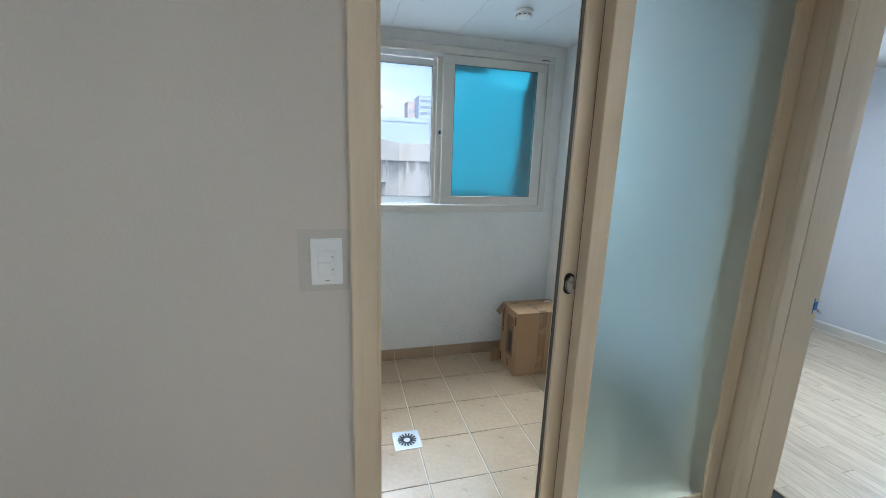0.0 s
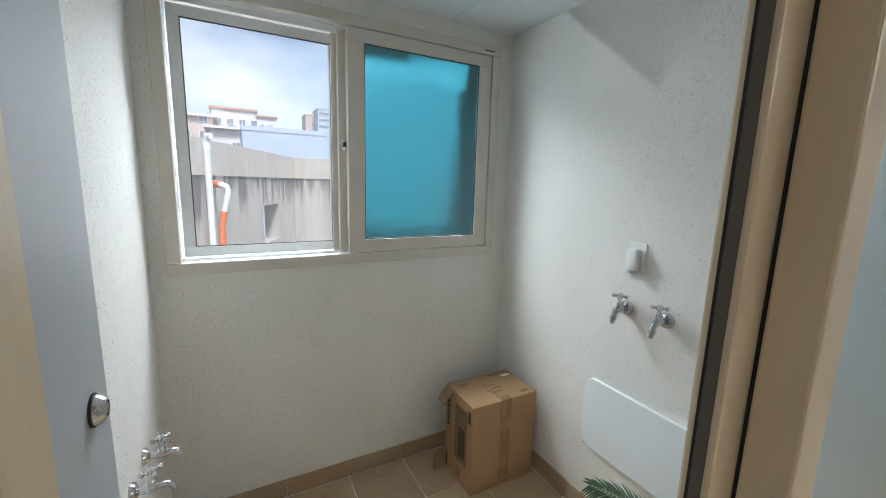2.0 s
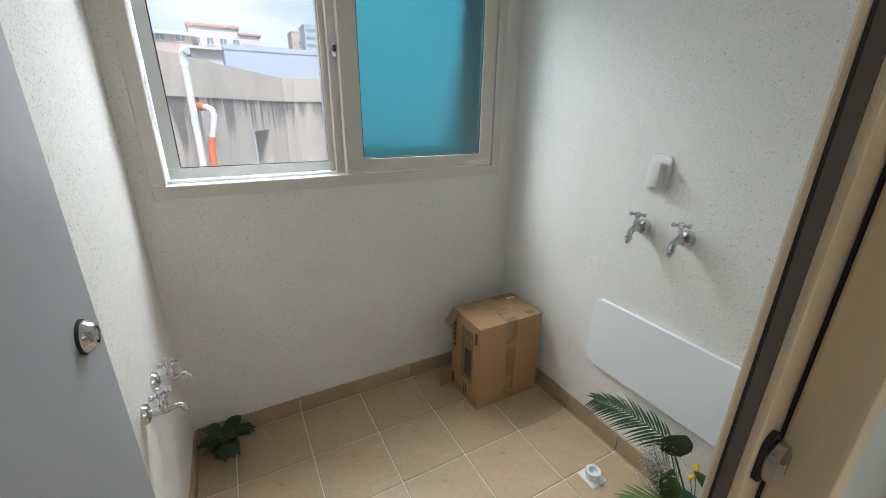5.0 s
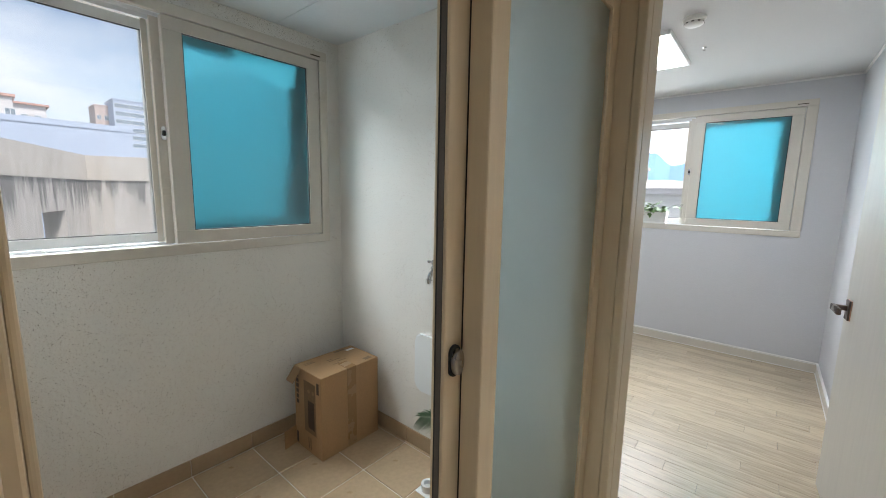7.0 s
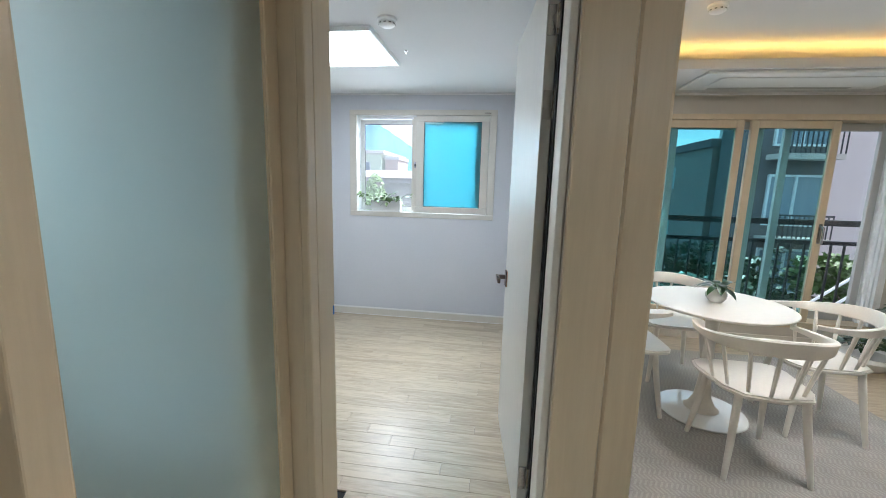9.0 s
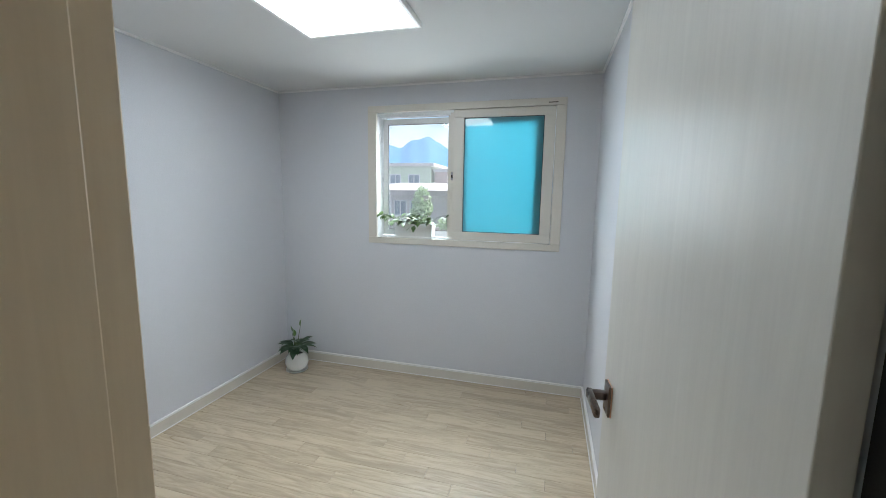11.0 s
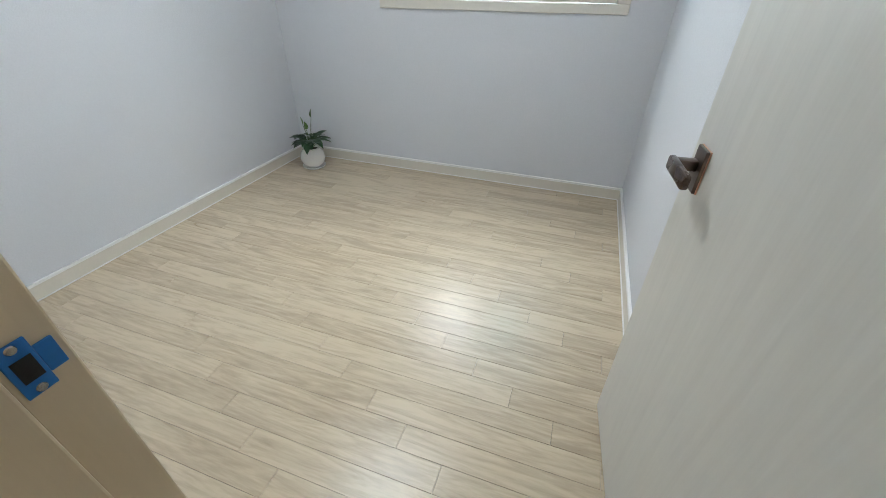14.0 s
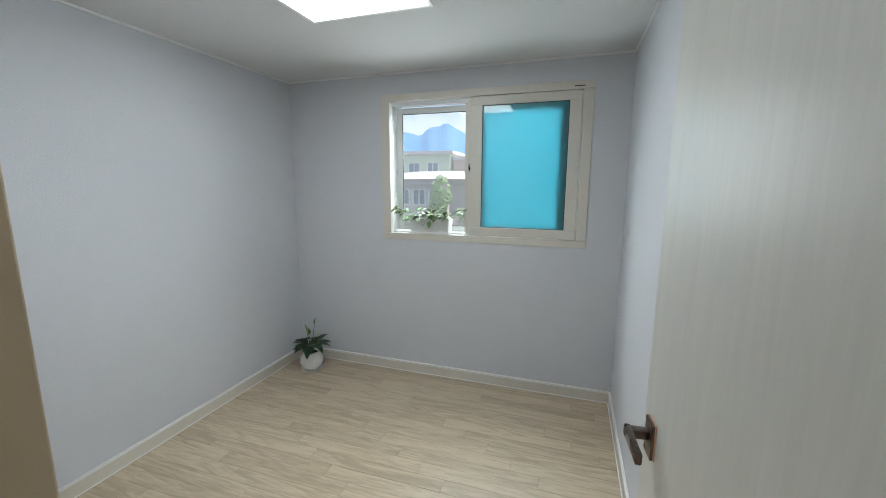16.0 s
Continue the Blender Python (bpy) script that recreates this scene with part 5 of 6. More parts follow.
ch = thing("dining_chair", "white lacquered wooden spindle chair with a low curved back", "chair", pose(2.53, -0.98, 0.009), "chairs round the table")
SW = 0.235
bm = bmesh.new()
out = [(0.20, SW - 0.02), (0.23, 0.16), (0.235, 0), (0.23, -0.16), (0.20, -SW + 0.02), (0.12, -SW), (-0.10, -0.21), (-0.19, -0.15), (-0.215, 0), (-0.19, 0.15), (-0.10, 0.21), (0.12, SW)]
extrude_outline(bm, out[::-1], 0.026, pose(0, 0, 0.425))
bmesh.ops.bevel(bm, geom=[e for e in bm.edges if abs(e.verts[0].co.z - e.verts[1].co.z) < 1e-5], offset=0.009, segments=3, affect="EDGES")
part("seat", bm, M_CHAIR, ch, "", True)
for sx, sy in ((1, 1), (1, -1), (-1, 1), (-1, -1)):
    bm = bmesh.new()
    tube(bm, ((0.14 * sx, 0.15 * sy, 0.428), (0.165 * sx, 0.17 * sy, 0.22), (0.195 * sx, 0.195 * sy, 0.0)), (0.019, 0.0175, 0.013), 12)
    part("leg", bm, M_CHAIR, ch, "", True)


def rail_at(s):
    a = radians(62 + 236 * s)
    return Vector((0.02 + 0.265 * math.cos(a) * (1.0 if math.cos(a) < 0 else 1.15), 0.275 * math.sin(a), 0.70 + 0.012 * math.cos(2 * a)))


bm = bmesh.new()
rings = []
for k in range(29):
    s = k / 28
    p, q = rail_at(s), rail_at(min(1, s + 0.01)) - rail_at(max(0, s - 0.01))
    nrm = Vector((q.y, -q.x, 0)).normalized()
    th, hh = 0.013, 0.012 + 0.030 * math.sin(math.pi * s) ** 1.5
    lean = nrm * (0.012 * math.sin(math.pi * s))
    rings.append([bm.verts.new(p + nrm * th * u + Vector((0, 0, v * hh)) + lean * (1 if v > 0 else 0)) for u, v in ((-1, -0.8), (-0.6, -1), (0.6, -1), (1, -0.8), (1, 0.8), (0.6, 1), (-0.6, 1), (-1, 0.8))])
for a, b in zip(rings, rings[1:]):
    for j in range(8):
        bm.faces.new((a[j], a[(j + 1) % 8], b[(j + 1) % 8], b[j]))
bm.faces.new(rings[0][::-1]); bm.faces.new(rings[-1])
part("backrest", bm, M_CHAIR, ch, "curved back rail", True)
for k in range(8):
    s = 0.14 + 0.72 * k / 7
    top = rail_at(s)
    bm = bmesh.new()
    low = Vector((top.x * 0.80, top.y * 0.74, 0.445))
    tube(bm, (low, low.lerp(top, 0.5), top - Vector((0, 0, 0.012))), (0.008, 0.0105, 0.0085), 8)
    part("spindle", bm, M_CHAIR, ch, "", True)
copy_thing(ch, pose(2.95, -1.56, 0.009, 0, 0, 84))
copy_thing(ch, pose(3.02, -0.47, 0.009, 0, 0, -86))
copy_thing(ch, pose(3.52, -0.98, 0.009, 0, 0, 178))
tv = thing("table_plant", "small leafy plant in a round white vase on the table", "plant", pose(2.99, -0.985, 0.743))
bm = bmesh.new()
lathe(bm, ((0, 0), (0.035, 0), (0.055, 0.025), (0.058, 0.05), (0.045, 0.078), (0.036, 0.085), (0.030, 0.084), (0, 0.076)), 28)
part("vase", bm, M_POT, tv, "", True)
leafy("stem", "foliage", (0, 0, 0.07), tv, 15, 31, 0.1, 0.06, 0.11, M_LEAF, 0.42)


def planter(name, label, m, profile, mat, count, seed, height, size, weave=False):
    t = thing(name, label, "planter", m)
    bm = bmesh.new()
    lathe(bm, profile, 32)
    part("pot", bm, mat, t, "", True)
    if weave:
        bm = bmesh.new()
        rows, per = 11, 26
        for i in range(rows):
            zz = 0.012 + 0.016 * i
            rad = 0.094 + 0.0015 * i + 0.004
            for k in range(per):
                ang = 2 * math.pi * (k + 0.5 * (i % 2)) / per
                slab(bm, -0.002, -0.0065, -0.0045, 0.002, 0.0065, 0.0045, pose(rad * math.cos(ang), rad * math.sin(ang), zz, 0, 0, math.degrees(ang)))
        tagged(part("woven_strands", bm, M_BLACK, t, "black strands of the woven basket"), kind="stuff")
    z = profile[-1][1]
    leafy("stem", "foliage", (0, 0, z), t, count, seed, 0.2, height, size, M_LEAF, 0.55)


planter("floor_planter", "low white bowl planter with glossy green leaves by the balcony", pose(3.98, -2.72, 0), ((0, 0), (0.12, 0), (0.13, 0.01), (0.16, 0.03), (0.205, 0.09), (0.20, 0.125), (0.19, 0.125), (0.17, 0.11), (0, 0.11)), M_POT, 40, 41, 0.20, 0.11)
planter("floor_planter", "carved pale stone planter with green leaves by the balcony", pose(4.10, -3.12, 0), ((0, 0), (0.15, 0), (0.16, 0.03), (0.12, 0.07), (0.13, 0.16), (0.17, 0.28), (0.175, 0.30), (0.155, 0.30), (0, 0.28)), M_APT, 40, 42, 0.24, 0.12)
planter("floor_planter", "dark leafy plant in a black and white woven basket", pose(1.56, -0.24, 0), ((0, 0), (0.088, 0), (0.094, 0.01), (0.104, 0.10), (0.112, 0.19), (0.102, 0.19), (0.096, 0.17), (0, 0.17)), M_WHITE, 70, 43, 0.17, 0.085, True)
ac = thing("ceiling_air_conditioner", "flat white ceiling cassette air conditioner panel", "air conditioner")
bm = bmesh.new()
slab(bm, 3.70, -2.55, 2.276, 4.20, -1.10, 2.30, bevel=0.010)
part("panel", bm, M_WHITE, ac)
bm = bmesh.new()
slab(bm, 3.80, -2.40, 2.268, 4.08, -1.25, 2.2765, bevel=0.004)
part("intake_cover", bm, M_WHITE, ac)
bm = bmesh.new()
slab(bm, 4.10, -2.35, 2.272, 4.16, -1.30, 2.2755)
part("outlet_slot", bm, M_GPVC, ac, "grey outlet vane")


# ---- outside ----
GZ = -3.2
boxes("ground", M_ASPHALT, [(-900, -900, GZ - 0.5, 1200, 1200, GZ)], "grey asphalt ground reaching the horizon")


def block(name, label, x0, y0, z0, x1, y1, z1, mat, roof_mat=None, windows=(), over=0.15):
    """A building with roof edge and windows; each window is (face, centre along, centre height, width, height)."""
    b = thing(name, label, "building")
    bm = bmesh.new()
    slab(bm, x0, y0, z0, x1, y1, z1)
    wall = part("wall", bm, mat, b)
    bm = bmesh.new()
    slab(bm, x0 - over, y0 - over, z1, x1 + over, y1 + over, z1 + 0.22)
    part("roof", bm, roof_mat or mat, b)
    for face, a, z, w, h in windows:
        fr, gl = bmesh.new(), bmesh.new()
        o = x0 if face == "x" else (y1 if face == "Y" else y0)
        s = -1 if face in "xy" else 1

        def put(bmx, a0, zz0, a1, zz1, d0, d1):
            if face == "x":
                slab(bmx, o + s * d0, a0, zz0, o + s * d1, a1, zz1)
            else:
                slab(bmx, a0, o + s * d0, zz0, a1, o + s * d1, zz1)
        t = 0.05
        put(fr, a - w / 2, z - h / 2, a + w / 2, z - h / 2 + t, 0.001, 0.07)
        put(fr, a - w / 2, z + h / 2 - t, a + w / 2, z + h / 2, 0.001, 0.07)
        put(fr, a - w / 2, z - h / 2 + t, a - w / 2 + t, z + h / 2 - t, 0.001, 0.07)
        put(fr, a + w / 2 - t, z - h / 2 + t, a + w / 2, z + h / 2 - t, 0.001, 0.07)
        put(fr, a - t / 2, z - h / 2 + t, a + t / 2, z + h / 2 - t, 0.001, 0.06)
        put(gl, a - w / 2 + t, z - h / 2 + t, a + w / 2 - t, z + h / 2 - t, 0.001, 0.02)
        f = part("window", fr, M_WPVC, b, "white framed window")
        part("pane", gl, M_WINGLASS, f)
    return b


def foliage(bm, rng, c, r, count, size):
    """Small leaves scattered unevenly through an ellipsoid."""
    for k in range(count):
        d = Vector((rng.gauss(0, 1), rng.gauss(0, 1), rng.gauss(0, 1))).normalized() * rng.uniform(0.35, 1) ** 0.6
        p = Vector((c[0] + d.x * r[0], c[1] + d.y * r[1], c[2] + d.z * r[2]))
        if noise.noise(p * 1.3) < -0.12:
            continue
        u = Vector((rng.gauss(0, 1), rng.gauss(0, 1), rng.gauss(0, 0.6))).normalized()
        v = u.orthogonal().normalized()
        s = size * rng.uniform(0.6, 1.3)
        q = [p - u * s, p + v * s * 0.45, p + u * s, p - v * s * 0.45]
        bm.faces.new([bm.verts.new(x) for x in q])


def tree(label, x, y, z, h, r, seed, mat):
    rng = random.Random(seed)
    t = thing("tree", label, "tree", pose(x, y, z))
    bm = bmesh.new()
    tube(bm, ((0, 0, 0), (0.05, 0.02, h * 0.3), (0.0, 0.06, h * 0.6), (0.05, 0, h * 0.95)), (0.13, 0.10, 0.07, 0.02), 8)
    for k in range(7):
        a = rng.uniform(0, 6.28)
        z0 = h * rng.uniform(0.4, 0.8)
        tube(bm, ((0, 0.03, z0), (math.cos(a) * r * 0.4, math.sin(a) * r * 0.4, z0 + 0.3 * r), (math.cos(a) * r * 0.85, math.sin(a) * r * 0.85, z0 + 0.5 * r)), (0.05, 0.03, 0.01), 6)
    part("trunk", bm, M_BARK, t, "", True)
    bm = bmesh.new()
    for k in range(9):
        a = rng.uniform(0, 6.28)
        q = rng.uniform(0, 0.7) * r
        foliage(bm, rng, (math.cos(a) * q, math.sin(a) * q, h * rng.uniform(0.62, 1.05)), (r * 0.5, r * 0.5, r * 0.38), 330, 0.09)
    part("crown", bm, mat, t, "uneven green crown")
    return t


# seen from the utility window: bare concrete neighbour with pipes
cb = thing("concrete_building", "weathered unpainted concrete neighbouring wall with black rain streaks", "building")
A, B, C = Vector((-1.5, 2.69, 0)), Vector((1.41, 9.36, 0)), Vector((6.0, 6.86, 0))


def along(p, q, a, b, z0, z1, t, off=0.0):
    """A wall piece between fractions a and b of the line p to q, t thick behind the line."""
    bm = bmesh.new()
    d = (q - p).normalized()
    nrm = Vector((-d.y, d.x, 0))
    p0, p1 = p.lerp(q, a) - nrm * off, p.lerp(q, b) - nrm * off
    vs = [bm.verts.new((v.x, v.y, z)) for z in (z0, z1) for v in (p0, p1, p1 + nrm * t, p0 + nrm * t)]
    for f in ((0, 1, 2, 3), (4, 7, 6, 5), (0, 4, 5, 1), (1, 5, 6, 2), (2, 6, 7, 3), (3, 7, 4, 0)):
        bm.faces.new([vs[i] for i in f])
    return bm


s0, s1 = (7.77 - 2.69) / 6.67, (8.46 - 2.69) / 6.67
part("parapet", along(A, B, 0, 1, 1.48, 1.88, 0.25, 0.02), M_CONC, cb, "paler concrete parapet band")
part("wall", along(A, B, 0, s0, GZ, 1.48, 0.25), M_CONCDARK, cb, "rain-streaked concrete wall")
part("wall", along(A, B, s1, 1, GZ, 1.48, 0.25), M_CONCDARK, cb)
part("wall", along(A, B, s0, s1, 1.03, 1.48, 0.25), M_CONCDARK, cb)
part("wall", along(A, B, s0, s1, GZ, 0.42, 0.25), M_CONCDARK, cb)
part("doorway_back", along(A, B, s0 - 0.05, s1 + 0.05, GZ, 1.48, 0.05, -1.2), M_CONCDARK, cb, "dark room behind the opening")
part("parapet", along(B, C, 0, 1, 1.48, 1.88, 0.25, 0.02), M_CONC, cb)
part("wall", along(B, C, 0, 1, GZ, 1.48, 0.25), M_CONCDARK, cb)
part("roof", along(A, B, 0, 1, 1.2, 1.3, 6.0, -0.3), M_CONC, cb)
dp = thing("drain_pipe", "white plastic vent pipe with an elbow beside the concrete wall", "pipe")
bm = bmesh.new()
tube(bm, ((0.083, 5.83, GZ), (0.083, 5.83, 1.80), (0.086, 5.82, 1.85), (0.10, 5.80, 1.885), (0.13, 5.77, 1.88)), 0.033, 14)
part("pipe", bm, M_WPVC, dp, "", True)
bm = bmesh.new()
tube(bm, ((0.083, 5.83, 1.74), (0.083, 5.83, 1.80)), 0.040, 14)
part("collar", bm, M_WPVC, dp, "", True)
op = thing("drain_pipe", "orange and white waste pipe coming out of the concrete wall", "pipe")
bm = bmesh.new()
tube(bm, ((0.12, 6.22, 1.385), (0.19, 6.10, 1.38), (0.245, 6.08, 1.355), (0.255, 6.08, 1.30), (0.235, 6.09, 1.20), (0.20, 6.10, 1.06)), 0.033, 12)
part("elbow", bm, M_WPVC, op, "white elbow", True)
bm = bmesh.new()
tube(bm, ((0.202, 6.10, 1.075), (0.17, 6.11, 0.9), (0.15, 6.12, GZ)), 0.037, 12)
part("pipe", bm, M_ORANGE, op, "orange pipe", True)
bm = bmesh.new()
tube(bm, ((0.10, 6.22, 1.385), (0.185, 6.11, 1.381)), 0.042, 12)
part("sleeve", bm, M_ORANGE, op, "", True)
bs = block("blue_sheet_building", "building clad in pale blue-grey sheet with an uneven top edge", 0.9, 22.7, GZ, 5.0, 27, 3.75, M_BLUEROOF, M_BLUEROOF, over=0.03)
block("apartment_building", "pale apartment block with rows of windows", -7, 45.8, GZ, -0.9, 55, 7.1, M_APT2, M_APT, [("y", -6.2 + 1.5 * i, 2.2 + 1.6 * j, 0.8, 0.8) for i in range(4) for j in range(4)], 0.4)
block("apartment_building", "white stepped apartment block with red roof line", -1.2, 52, GZ, 3.2, 60, 8.9, M_APT, M_ROOFRED, [("y", -0.6 + 1.2 * i, 4.6 + 1.5 * j, 0.7, 0.7) for i in range(4) for j in range(3)], 0.2)
block("apartment_building", "low pale house with a rounded balcony", -1.0, 41, GZ, 1.6, 46, 5.6, M_APT, M_APT, [("y", 0.9, 4.2, 0.7, 0.7)], 0.5)
block("apartment_building", "far white block with red roof line", 2.0, 66, GZ, 6.6, 74, 10.3, M_APT, M_ROOFRED, [("y", 2.6 + 1.1 * i, 9.0, 0.6, 0.6) for i in range(4)], 0.3)
block("apartment_building", "far salmon apartment tower", 15.2, 92, GZ, 17.3, 97, 15.2, M_APT2, M_APT2, [("y", 15.7 + 1.0 * i, 8.5 + 1.6 * j, 0.6, 0.8) for i in range(2) for j in range(4)], 0.1)
block("apartment_building", "far blue-grey office tower with glass bands", 17.0, 88, GZ, 21.5, 94, 16.0, M_BLUEROOF, M_BLUEROOF, [("y", 19.2, 8.6 + 1.3 * j, 4.2, 0.75) for j in range(6)], 0.1)

# seen from the bedroom window: mountain, green house, ivy
bm = bmesh.new()
n = 90
top, low = [], []
for k in range(n + 1):
    a = -0.25 + 0.9 * k / n
    R = 900.0
    g = 60 + 66 * math.exp(-((a - 0.315) / 0.068) ** 2) + 45 * math.exp(-((a - 0.42) / 0.07) ** 2) + 22 * math.exp(-((a - 0.22) / 0.06) ** 2)
    g += 17 * noise.noise((a * 30, 1.7, 0)) + 9 * noise.noise((a * 90, 4.1, 0))
    top.append(bm.verts.new((R * math.cos(a), R * math.sin(a), g)))
    low.append(bm.verts.new((R * 0.72 * math.cos(a), R * 0.72 * math.sin(a), GZ)))
mid = [bm.verts.new(0.55 * Vector(t.co) + 0.45 * Vector(l.co) + Vector((0, 0, 8 * noise.noise((k * 0.35, 9, 0))))) for k, (t, l) in enumerate(zip(top, low))]
for p, q in ((low, mid), (mid, top)):
    for k in range(n):
        bm.faces.new((p[k], p[k + 1], q[k + 1], q[k]))
tagged(mesh_object("backdrop_mountain", bm, M_MOUNT, True), "hazy blue mountain ridge", kind="structure")
block("green_house", "pale green rendered house with a white roof terrace", 29.5, 9.2, GZ, 36, 16, 3.7, M_GREENBLD, M_APT, [("x", 10.5 + 1.5 * k, 2.6, 0.9, 1.0) for k in range(3)], 0.3)
block("terrace_house", "salmon stair tower of a house", 29.8, 8.0, GZ, 33, 9.0, 3.3, M_APT2, M_APT, (), 0.1)
block("tiled_house", "white house with a brown tiled roof", 17.8, 2.0, GZ, 24, 10, 1.5, M_APT, M_BROWNROOF, [("x", 6.2 + 0.75 * k, 0.95, 0.62, 0.7) for k in range(4)], 0.35)
rf = thing("house_roof", "brown tiled hipped roof of a neighbouring house", "roof")
bm = bmesh.new()
vs = [bm.verts.new(v) for v in ((17.3, 1.5, 1.72), (24.5, 1.5, 1.72), (24.5, 10.5, 1.72), (17.3, 10.5, 1.72), (20.5, 4.2, 2.15), (20.5, 8.0, 2.15))]
for f in ((0, 1, 4), (1, 2, 5, 4), (2, 3, 5), (3, 0, 4, 5), (3, 2, 1, 0)):
    bm.faces.new([vs[i] for i in f])
part("roof_tiles", bm, M_BROWNROOF, rf)
iv = thing("ivy_hedge", "bright green ivy climbing a pillar and fence", "ivy")
rng = random.Random(77)
bm = bmesh.new()
foliage(bm, rng, (16.9, 5.65, 0.3), (0.38, 0.5, 1.6), 6000, 0.08)
foliage(bm, rng, (17.1, 4.6, -0.3), (0.3, 1.0, 0.9), 2400, 0.08)
foliage(bm, rng, (16.9, 7.4, -0.7), (0.3, 1.2, 0.7), 2200, 0.08)
part("leaves", bm, M_IVY, iv, "small bright leaves")
bm = bmesh.new()
slab(bm, 16.8, 5.35, GZ, 17.1, 5.95, 1.5)
slab(bm, 16.95, 2.0, GZ, 17.05, 5.3, 0.2)
slab(bm, 16.95, 6.0, GZ, 17.05, 10.0, -0.2)
part("pillar", bm, M_CONC, iv)

# seen from the balcony doors
rl = thing("balcony_rail", "dark painted metal balcony railing", "railing")
for z0, z1, d in ((1.12, 1.18, 0.05), (0.93, 0.97, 0.035)):
    bm = bmesh.new()
    slab(bm, 4.80 - d / 2, -3.6, z0, 4.80 + d / 2, -0.3, z1, bevel=0.004)
    part("rail", bm, M_DARKMETAL, rl)
for k in range(27):
    bm = bmesh.new()
    slab(bm, 4.792, -3.55 + 0.12 * k, 0.16, 4.808, -3.534 + 0.12 * k, 0.93)
    part("baluster", bm, M_DARKMETAL, rl)
boxes("floor_balcony", M_CONC, [(LX1 + 0.22, -3.8, -0.1, 4.95, -0.2, 0.155)], "grey concrete balcony slab")


def brick_courses(parent, x, y0, y1, z0, z1, face, mat):
    bm = bmesh.new()
    r = 0
    z = z0
    while z < z1 - 0.06:
        y = y0 + (0.11 if r % 2 else 0)
        while y < y1 - 0.1:
            if face == "x":
                slab(bm, x - 0.012, y, z, x, min(y + 0.21, y1), z + 0.06)
            else:
                slab(bm, y, x, z, min(y + 0.21, y1), x + 0.012, z + 0.06)
            y += 0.22
        z += 0.07
        r += 1
    tagged(part("bricks", bm, mat, parent, "grey brick courses"), kind="stuff")


b1 = block("brick_building", "grey brick apartment house with small white-framed windows", 12.6, -14, GZ, 24, -5.5, 2.7, M_BRICKWALL, M_BRICK2, [("Y", 15.2, 1.9, 0.8, 0.7), ("Y", 15.2, 0.2, 0.7, 0.9), ("Y", 19.5, 1.9, 0.8, 0.7), ("Y", 19.5, 0.2, 0.7, 0.9), ("x", -6.9, 1.4, 1.0, 1.0), ("x", -6.9, -0.6, 1.0, 1.0)], 0.12)
brick_courses(b1, 12.6, -7.6, -5.5, -0.6, 2.6, "x", M_BRICKWALL)
b2 = block("brick_building", "dark brick apartment house with balconies", 10.8, -7.2, GZ, 12.3, -5.55, 7.5, M_BRICK2, M_BRICK2, [("x", -6.5, 3.2, 1.2, 1.3), ("x", -6.5, 1.3, 1.2, 1.2), ("x", -6.5, -0.4, 1.2, 1.1)], 0.1)
for z in (2.35, 0.45):
    bm = bmesh.new()
    slab(bm, 10.3, -7.1, z - 0.12, 10.799, -5.8, z)
    part("balcony_slab", bm, M_CONC, b2)
    bm = bmesh.new()
    slab(bm, 10.3, -7.1, z + 0.5, 10.33, -5.8, z + 0.54)
    for k in range(14):
        slab(bm, 10.305, -7.1 + 0.099 * k, z, 10.325, -7.08 + 0.099 * k, z + 0.5)
    part("balcony_rail", bm, M_DARKMETAL, b2)
block("pink_building", "pale pink rendered building with a flat canopy", 12.4, -13.5, GZ, 16, -7.3, 4.0, M_PINK, M_APT, (), 0.25)
block("pink_building", "distant pale pink rendered block with windows", 26, -8.6, GZ, 33, -4.0, 6.5, M_PINK, M_APT, [("x", -7.6 + 1.4 * i, 0.2 + 2.0 * j, 0.8, 0.9) for i in range(3) for j in range(3)], 0.2)
sw2 = thing("outdoor_stair", "white painted steel stair with rails in the yard", "stair")
for k in range(10):
    bm = bmesh.new()
    slab(bm, 7.2, -6.6 + 0.24 * k, -1.9 + 0.2 * (9 - k), 8.1, -6.38 + 0.24 * k, -1.87 + 0.2 * (9 - k))
    part("tread", bm, M_WPVC, sw2)
for x in (7.2, 8.1):
    for o in (0, 0.35, 0.7):
        bm = bmesh.new()
        tube(bm, ((x, -6.7, 0.0 + o), (x, -4.2, -2.08 + o)), 0.025, 8)
        part("stair_rail", bm, M_WPVC, sw2)
tree("leafy green street tree", 9.4, -6.9, GZ, 3.4, 1.1, 3, M_LEAF2)
tree("leafy green street tree", 10.6, -4.6, GZ, 3.0, 1.1, 5, M_LEAF)
tree("leafy green yard tree", 8.6, -3.6, GZ, 2.7, 1.0, 6, M_LEAF)
tree("leafy green yard tree", 9.8, -5.6, GZ, 3.0, 1.0, 9, M_LEAF)


def car(label, m, mat):
    c = thing("parked_car", label, "car", m)
    bm = bmesh.new()
    slab(bm, -2.1, -0.85, 0.25, 2.1, 0.85, 0.85, bevel=0.15)
    part("body", bm, mat, c, "", True)
    bm = bmesh.new()
    o = [(-1.5, 0.8), (-1.0, 1.42), (0.6, 1.45), (1.35, 0.8)]
    extrude_outline(bm, o, 1.5, pose(0, 0.75, 0, 90, 0, 0))
    part("cabin", bm, M_WINGLASS, c)
    for x in (-1.3, 1.3):
        for y in (-0.8, 0.8):
            bm = bmesh.new()
            lathe(bm, ((0, -0.1), (0.3, -0.1), (0.32, 0), (0.3, 0.1), (0, 0.1)), 18, pose(x, y, 0.32, 90, 0, 0))
            part("wheel", bm, M_BLACK, c, "", True)


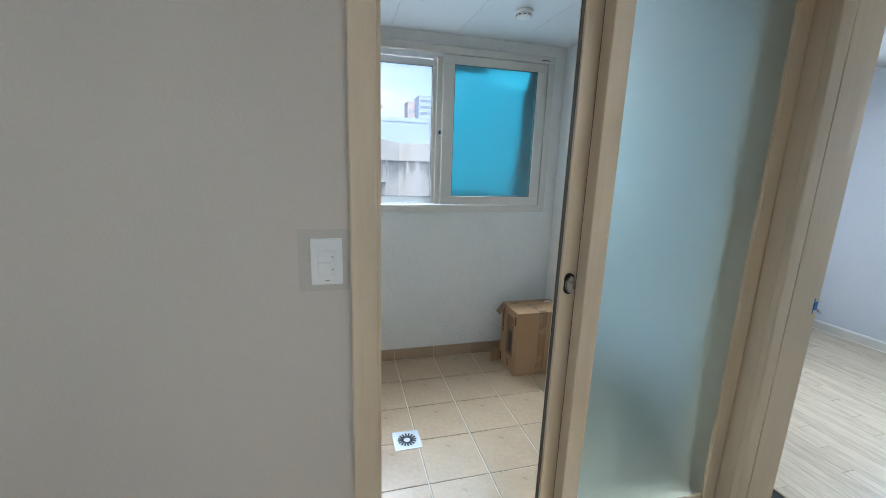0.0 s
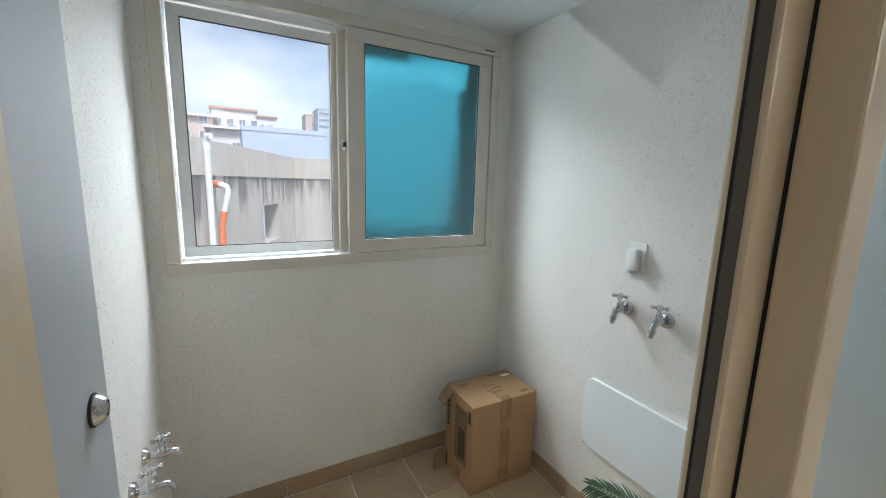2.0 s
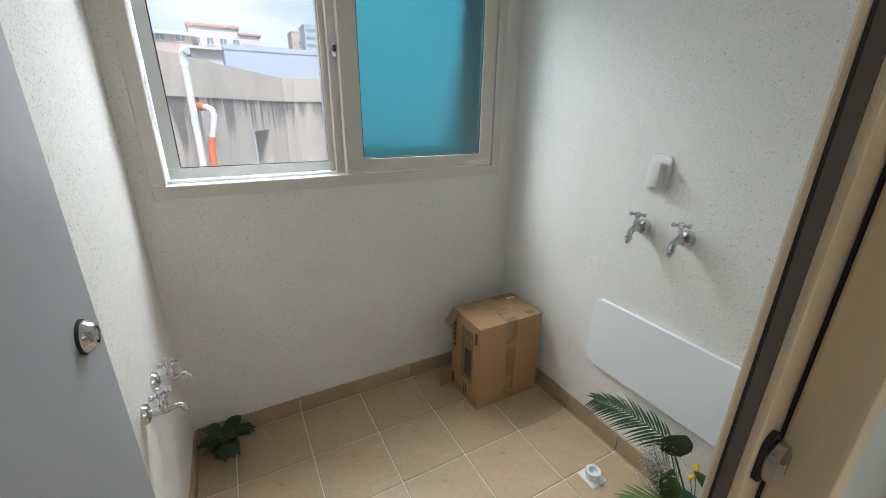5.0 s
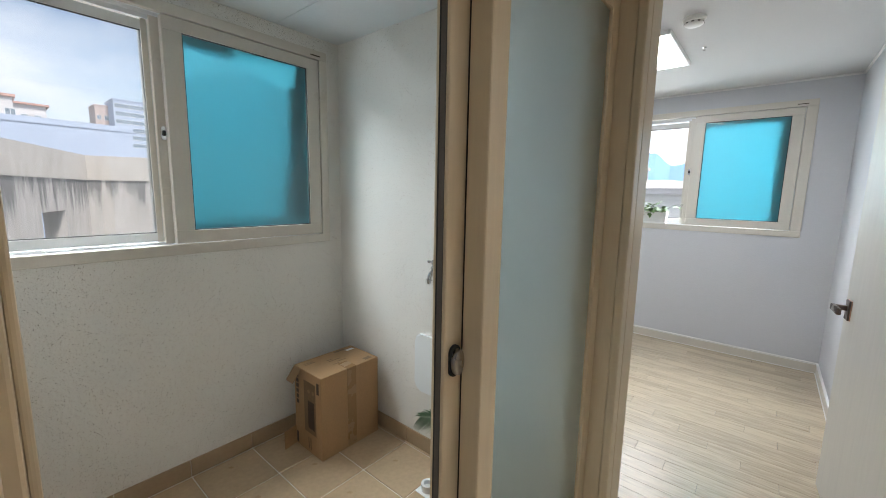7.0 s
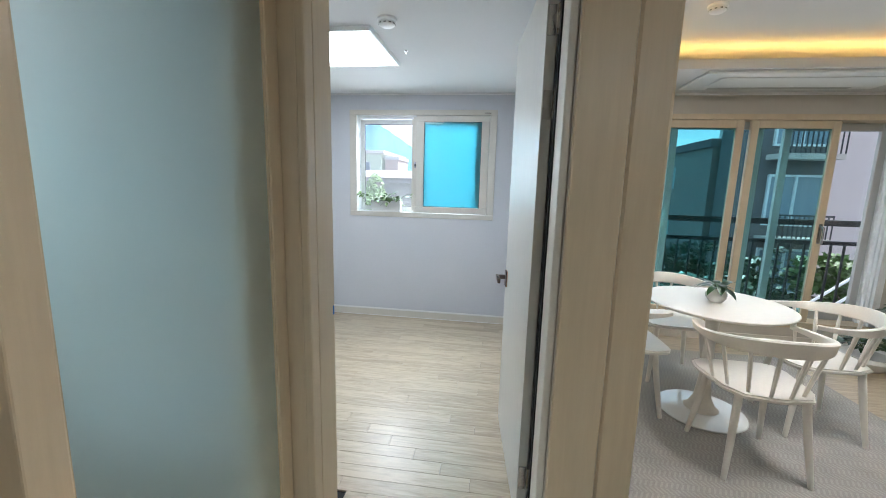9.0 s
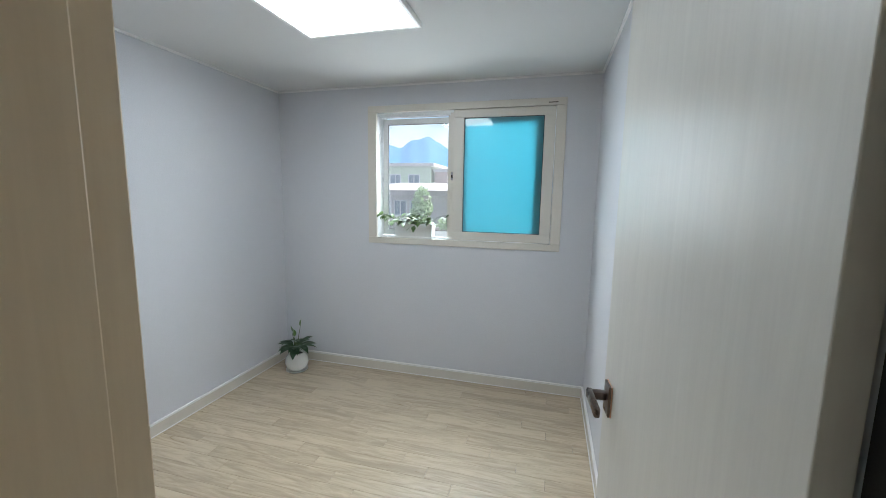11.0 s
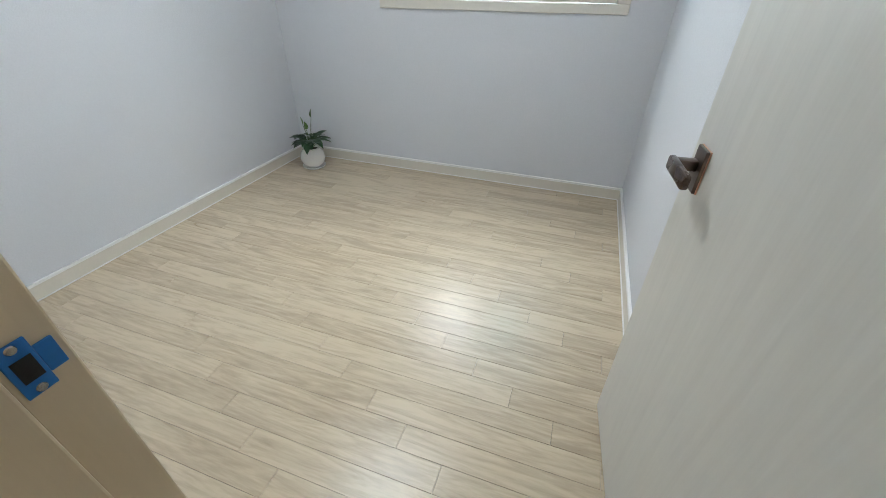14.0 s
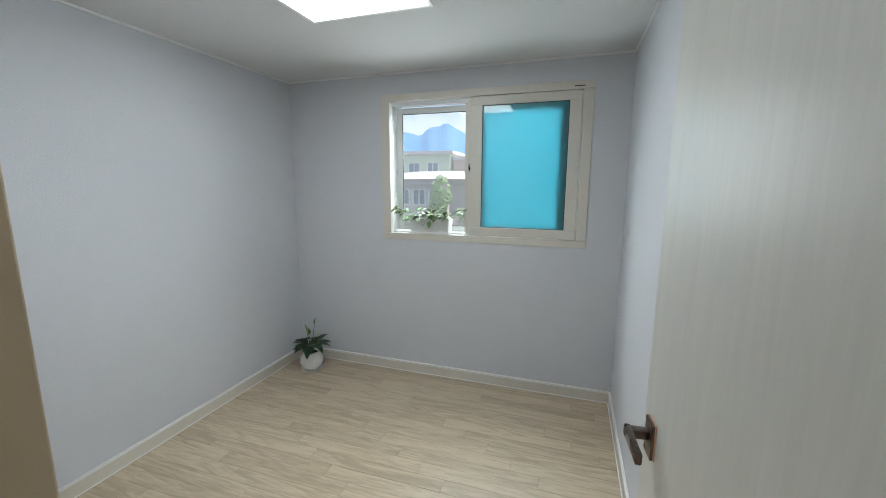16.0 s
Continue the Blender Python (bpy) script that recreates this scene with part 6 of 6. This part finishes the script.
car("blue car parked in the street", pose(20, -4.75, GZ, 0, 0, 80), M_CARBLUE)
car("white car parked in the street", pose(17, -4.3, GZ, 0, 0, 80), M_CARWHITE)


# ---- floor and skirting pieces ----
def piece_mesh(name, sx, sy, sz, mat, ease=0.0015):
    """A low block with eased top edges, its top at z = 0, from the corner."""
    v = [(0, 0, -sz), (sx, 0, -sz), (sx, sy, -sz), (0, sy, -sz), (0, 0, -ease), (sx, 0, -ease), (sx, sy, -ease), (0, sy, -ease),
         (ease, ease, 0), (sx - ease, ease, 0), (sx - ease, sy - ease, 0), (ease, sy - ease, 0)]
    f = [(4, 5, 9, 8), (5, 6, 10, 9), (6, 7, 11, 10), (7, 4, 8, 11), (8, 9, 10, 11), (0, 1, 5, 4), (1, 2, 6, 5), (2, 3, 7, 6), (3, 0, 4, 7)]
    me = bpy.data.meshes.new(name)
    me.from_pydata(v, [], f)
    me.materials.append(mat)
    return me


made = {}


def piece(name, sx, sy, sz, mat, place, parent, ease=0.0015):
    key = (name, round(sx, 3), round(sy, 3), round(sz, 3))
    if key not in made:
        made[key] = piece_mesh(name, sx, sy, sz, mat, ease)
    ob = new(name, made[key])
    ob.parent = parent
    ob.matrix_world = place
    return ob


# laminate boards of the bedroom: staggered by a fifth of a board
BW, BL = 0.0866, 0.7655
row0 = 2.302 - BW * 8
for r in range(40):
    x0 = row0 + BW * r
    a, b = max(x0, 1.681), min(x0 + BW, BX1)
    if b - a < 0.005:
        continue
    lo = BY0 - 0.025
    hi = BY1
    if a < BX0:
        hi = 1.02
    y = 0.920 + 0.1535 * (r - 8)
    while y > lo:
        y -= BL
    while y < hi:
        c, d = max(y, lo), min(y + BL, hi)
        if d - c > 0.01:
            piece("floorboard", b - a - 0.0007, d - c - 0.0010, 0.008, M_PLANK, pose(a, c, 0), bedroom_floor, 0.0008)
        y += BL
# boards of the hall and living room, one joined surface
rng = random.Random(4)
verts, faces = [], []
for r in range(int((LX1 - WEST) / BW) + 1):
    a, b = WEST + BW * r, min(WEST + BW * (r + 1), LX1)
    hi = HY if b <= 1.681 else LY
    y = SOUTH - 0.1535 * (r % 5)
    while y < hi:
        c, d = max(y, SOUTH), min(y + BL, hi)
        if d - c > 0.01:
            k = len(verts)
            verts += [(a + 0.0003, c + 0.0003, 0), (b - 0.0003, c + 0.0003, 0), (b - 0.0003, d - 0.0003, 0), (a + 0.0003, d - 0.0003, 0),
                      (a + 0.0003, c + 0.0003, -0.008), (b - 0.0003, c + 0.0003, -0.008), (b - 0.0003, d - 0.0003, -0.008), (a + 0.0003, d - 0.0003, -0.008)]
            faces += [(k, k + 1, k + 2, k + 3), (k, k + 4, k + 5, k + 1), (k + 1, k + 5, k + 6, k + 2), (k + 2, k + 6, k + 7, k + 3), (k + 3, k + 7, k + 4, k)]
        y += BL
me = bpy.data.meshes.new("floorboards")
me.from_pydata(verts, [], faces)
me.materials.append(M_PLANK)
fb = new("floorboards", me)
fb.parent = living_floor
tagged(fb, "pale oak laminate boards", kind="stuff")
# utility tiles
P = 0.31
for i in range(-1, 6):
    for j in range(5):
        x0, x1 = max(UX0, 0.451 + P * (i - 1)), min(UX1, 0.451 + P * i)
        y1, y0 = UY1 - 0.008 - P * j, max(1.246, UY1 - 0.008 - P * (j + 1))
        if x1 - x0 > 0.01 and y1 - y0 > 0.01:
            piece("tile", x1 - x0 - 0.005, y1 - y0 - 0.005, 0.008, M_TILE, pose(x0 + 0.0025, y0 + 0.0025, UF), utility_floor, 0.002)
# tile skirting on three walls
H = 0.092
for i in range(-1, 6):
    x0, x1 = max(UX0 + 0.008, 0.451 + P * (i - 1)), min(UX1 - 0.008, 0.451 + P * i)
    if x1 - x0 > 0.01:
        piece("skirting_tile", x1 - x0 - 0.003, H, 0.008, M_SKIRT, pose(x0 + 0.0015, UY1 - 0.008, UF, 90, 0, 0), utility_floor)
for j in range(5):
    y1, y0 = UY1 - 0.008 - P * j, max(1.252, UY1 - 0.008 - P * (j + 1))
    if y1 - y0 > 0.01:
        piece("skirting_tile", y1 - y0 - 0.003, H, 0.008, M_SKIRT, pose(UX1 - 0.008, y1 - 0.0015, UF, 90, 0, -90), utility_floor)
        if y0 > 2.04:
            piece("skirting_tile", y1 - y0 - 0.003, H, 0.008, M_SKIRT, pose(UX0 + 0.008, y0 + 0.0015, UF, 90, 0, 90), utility_floor)
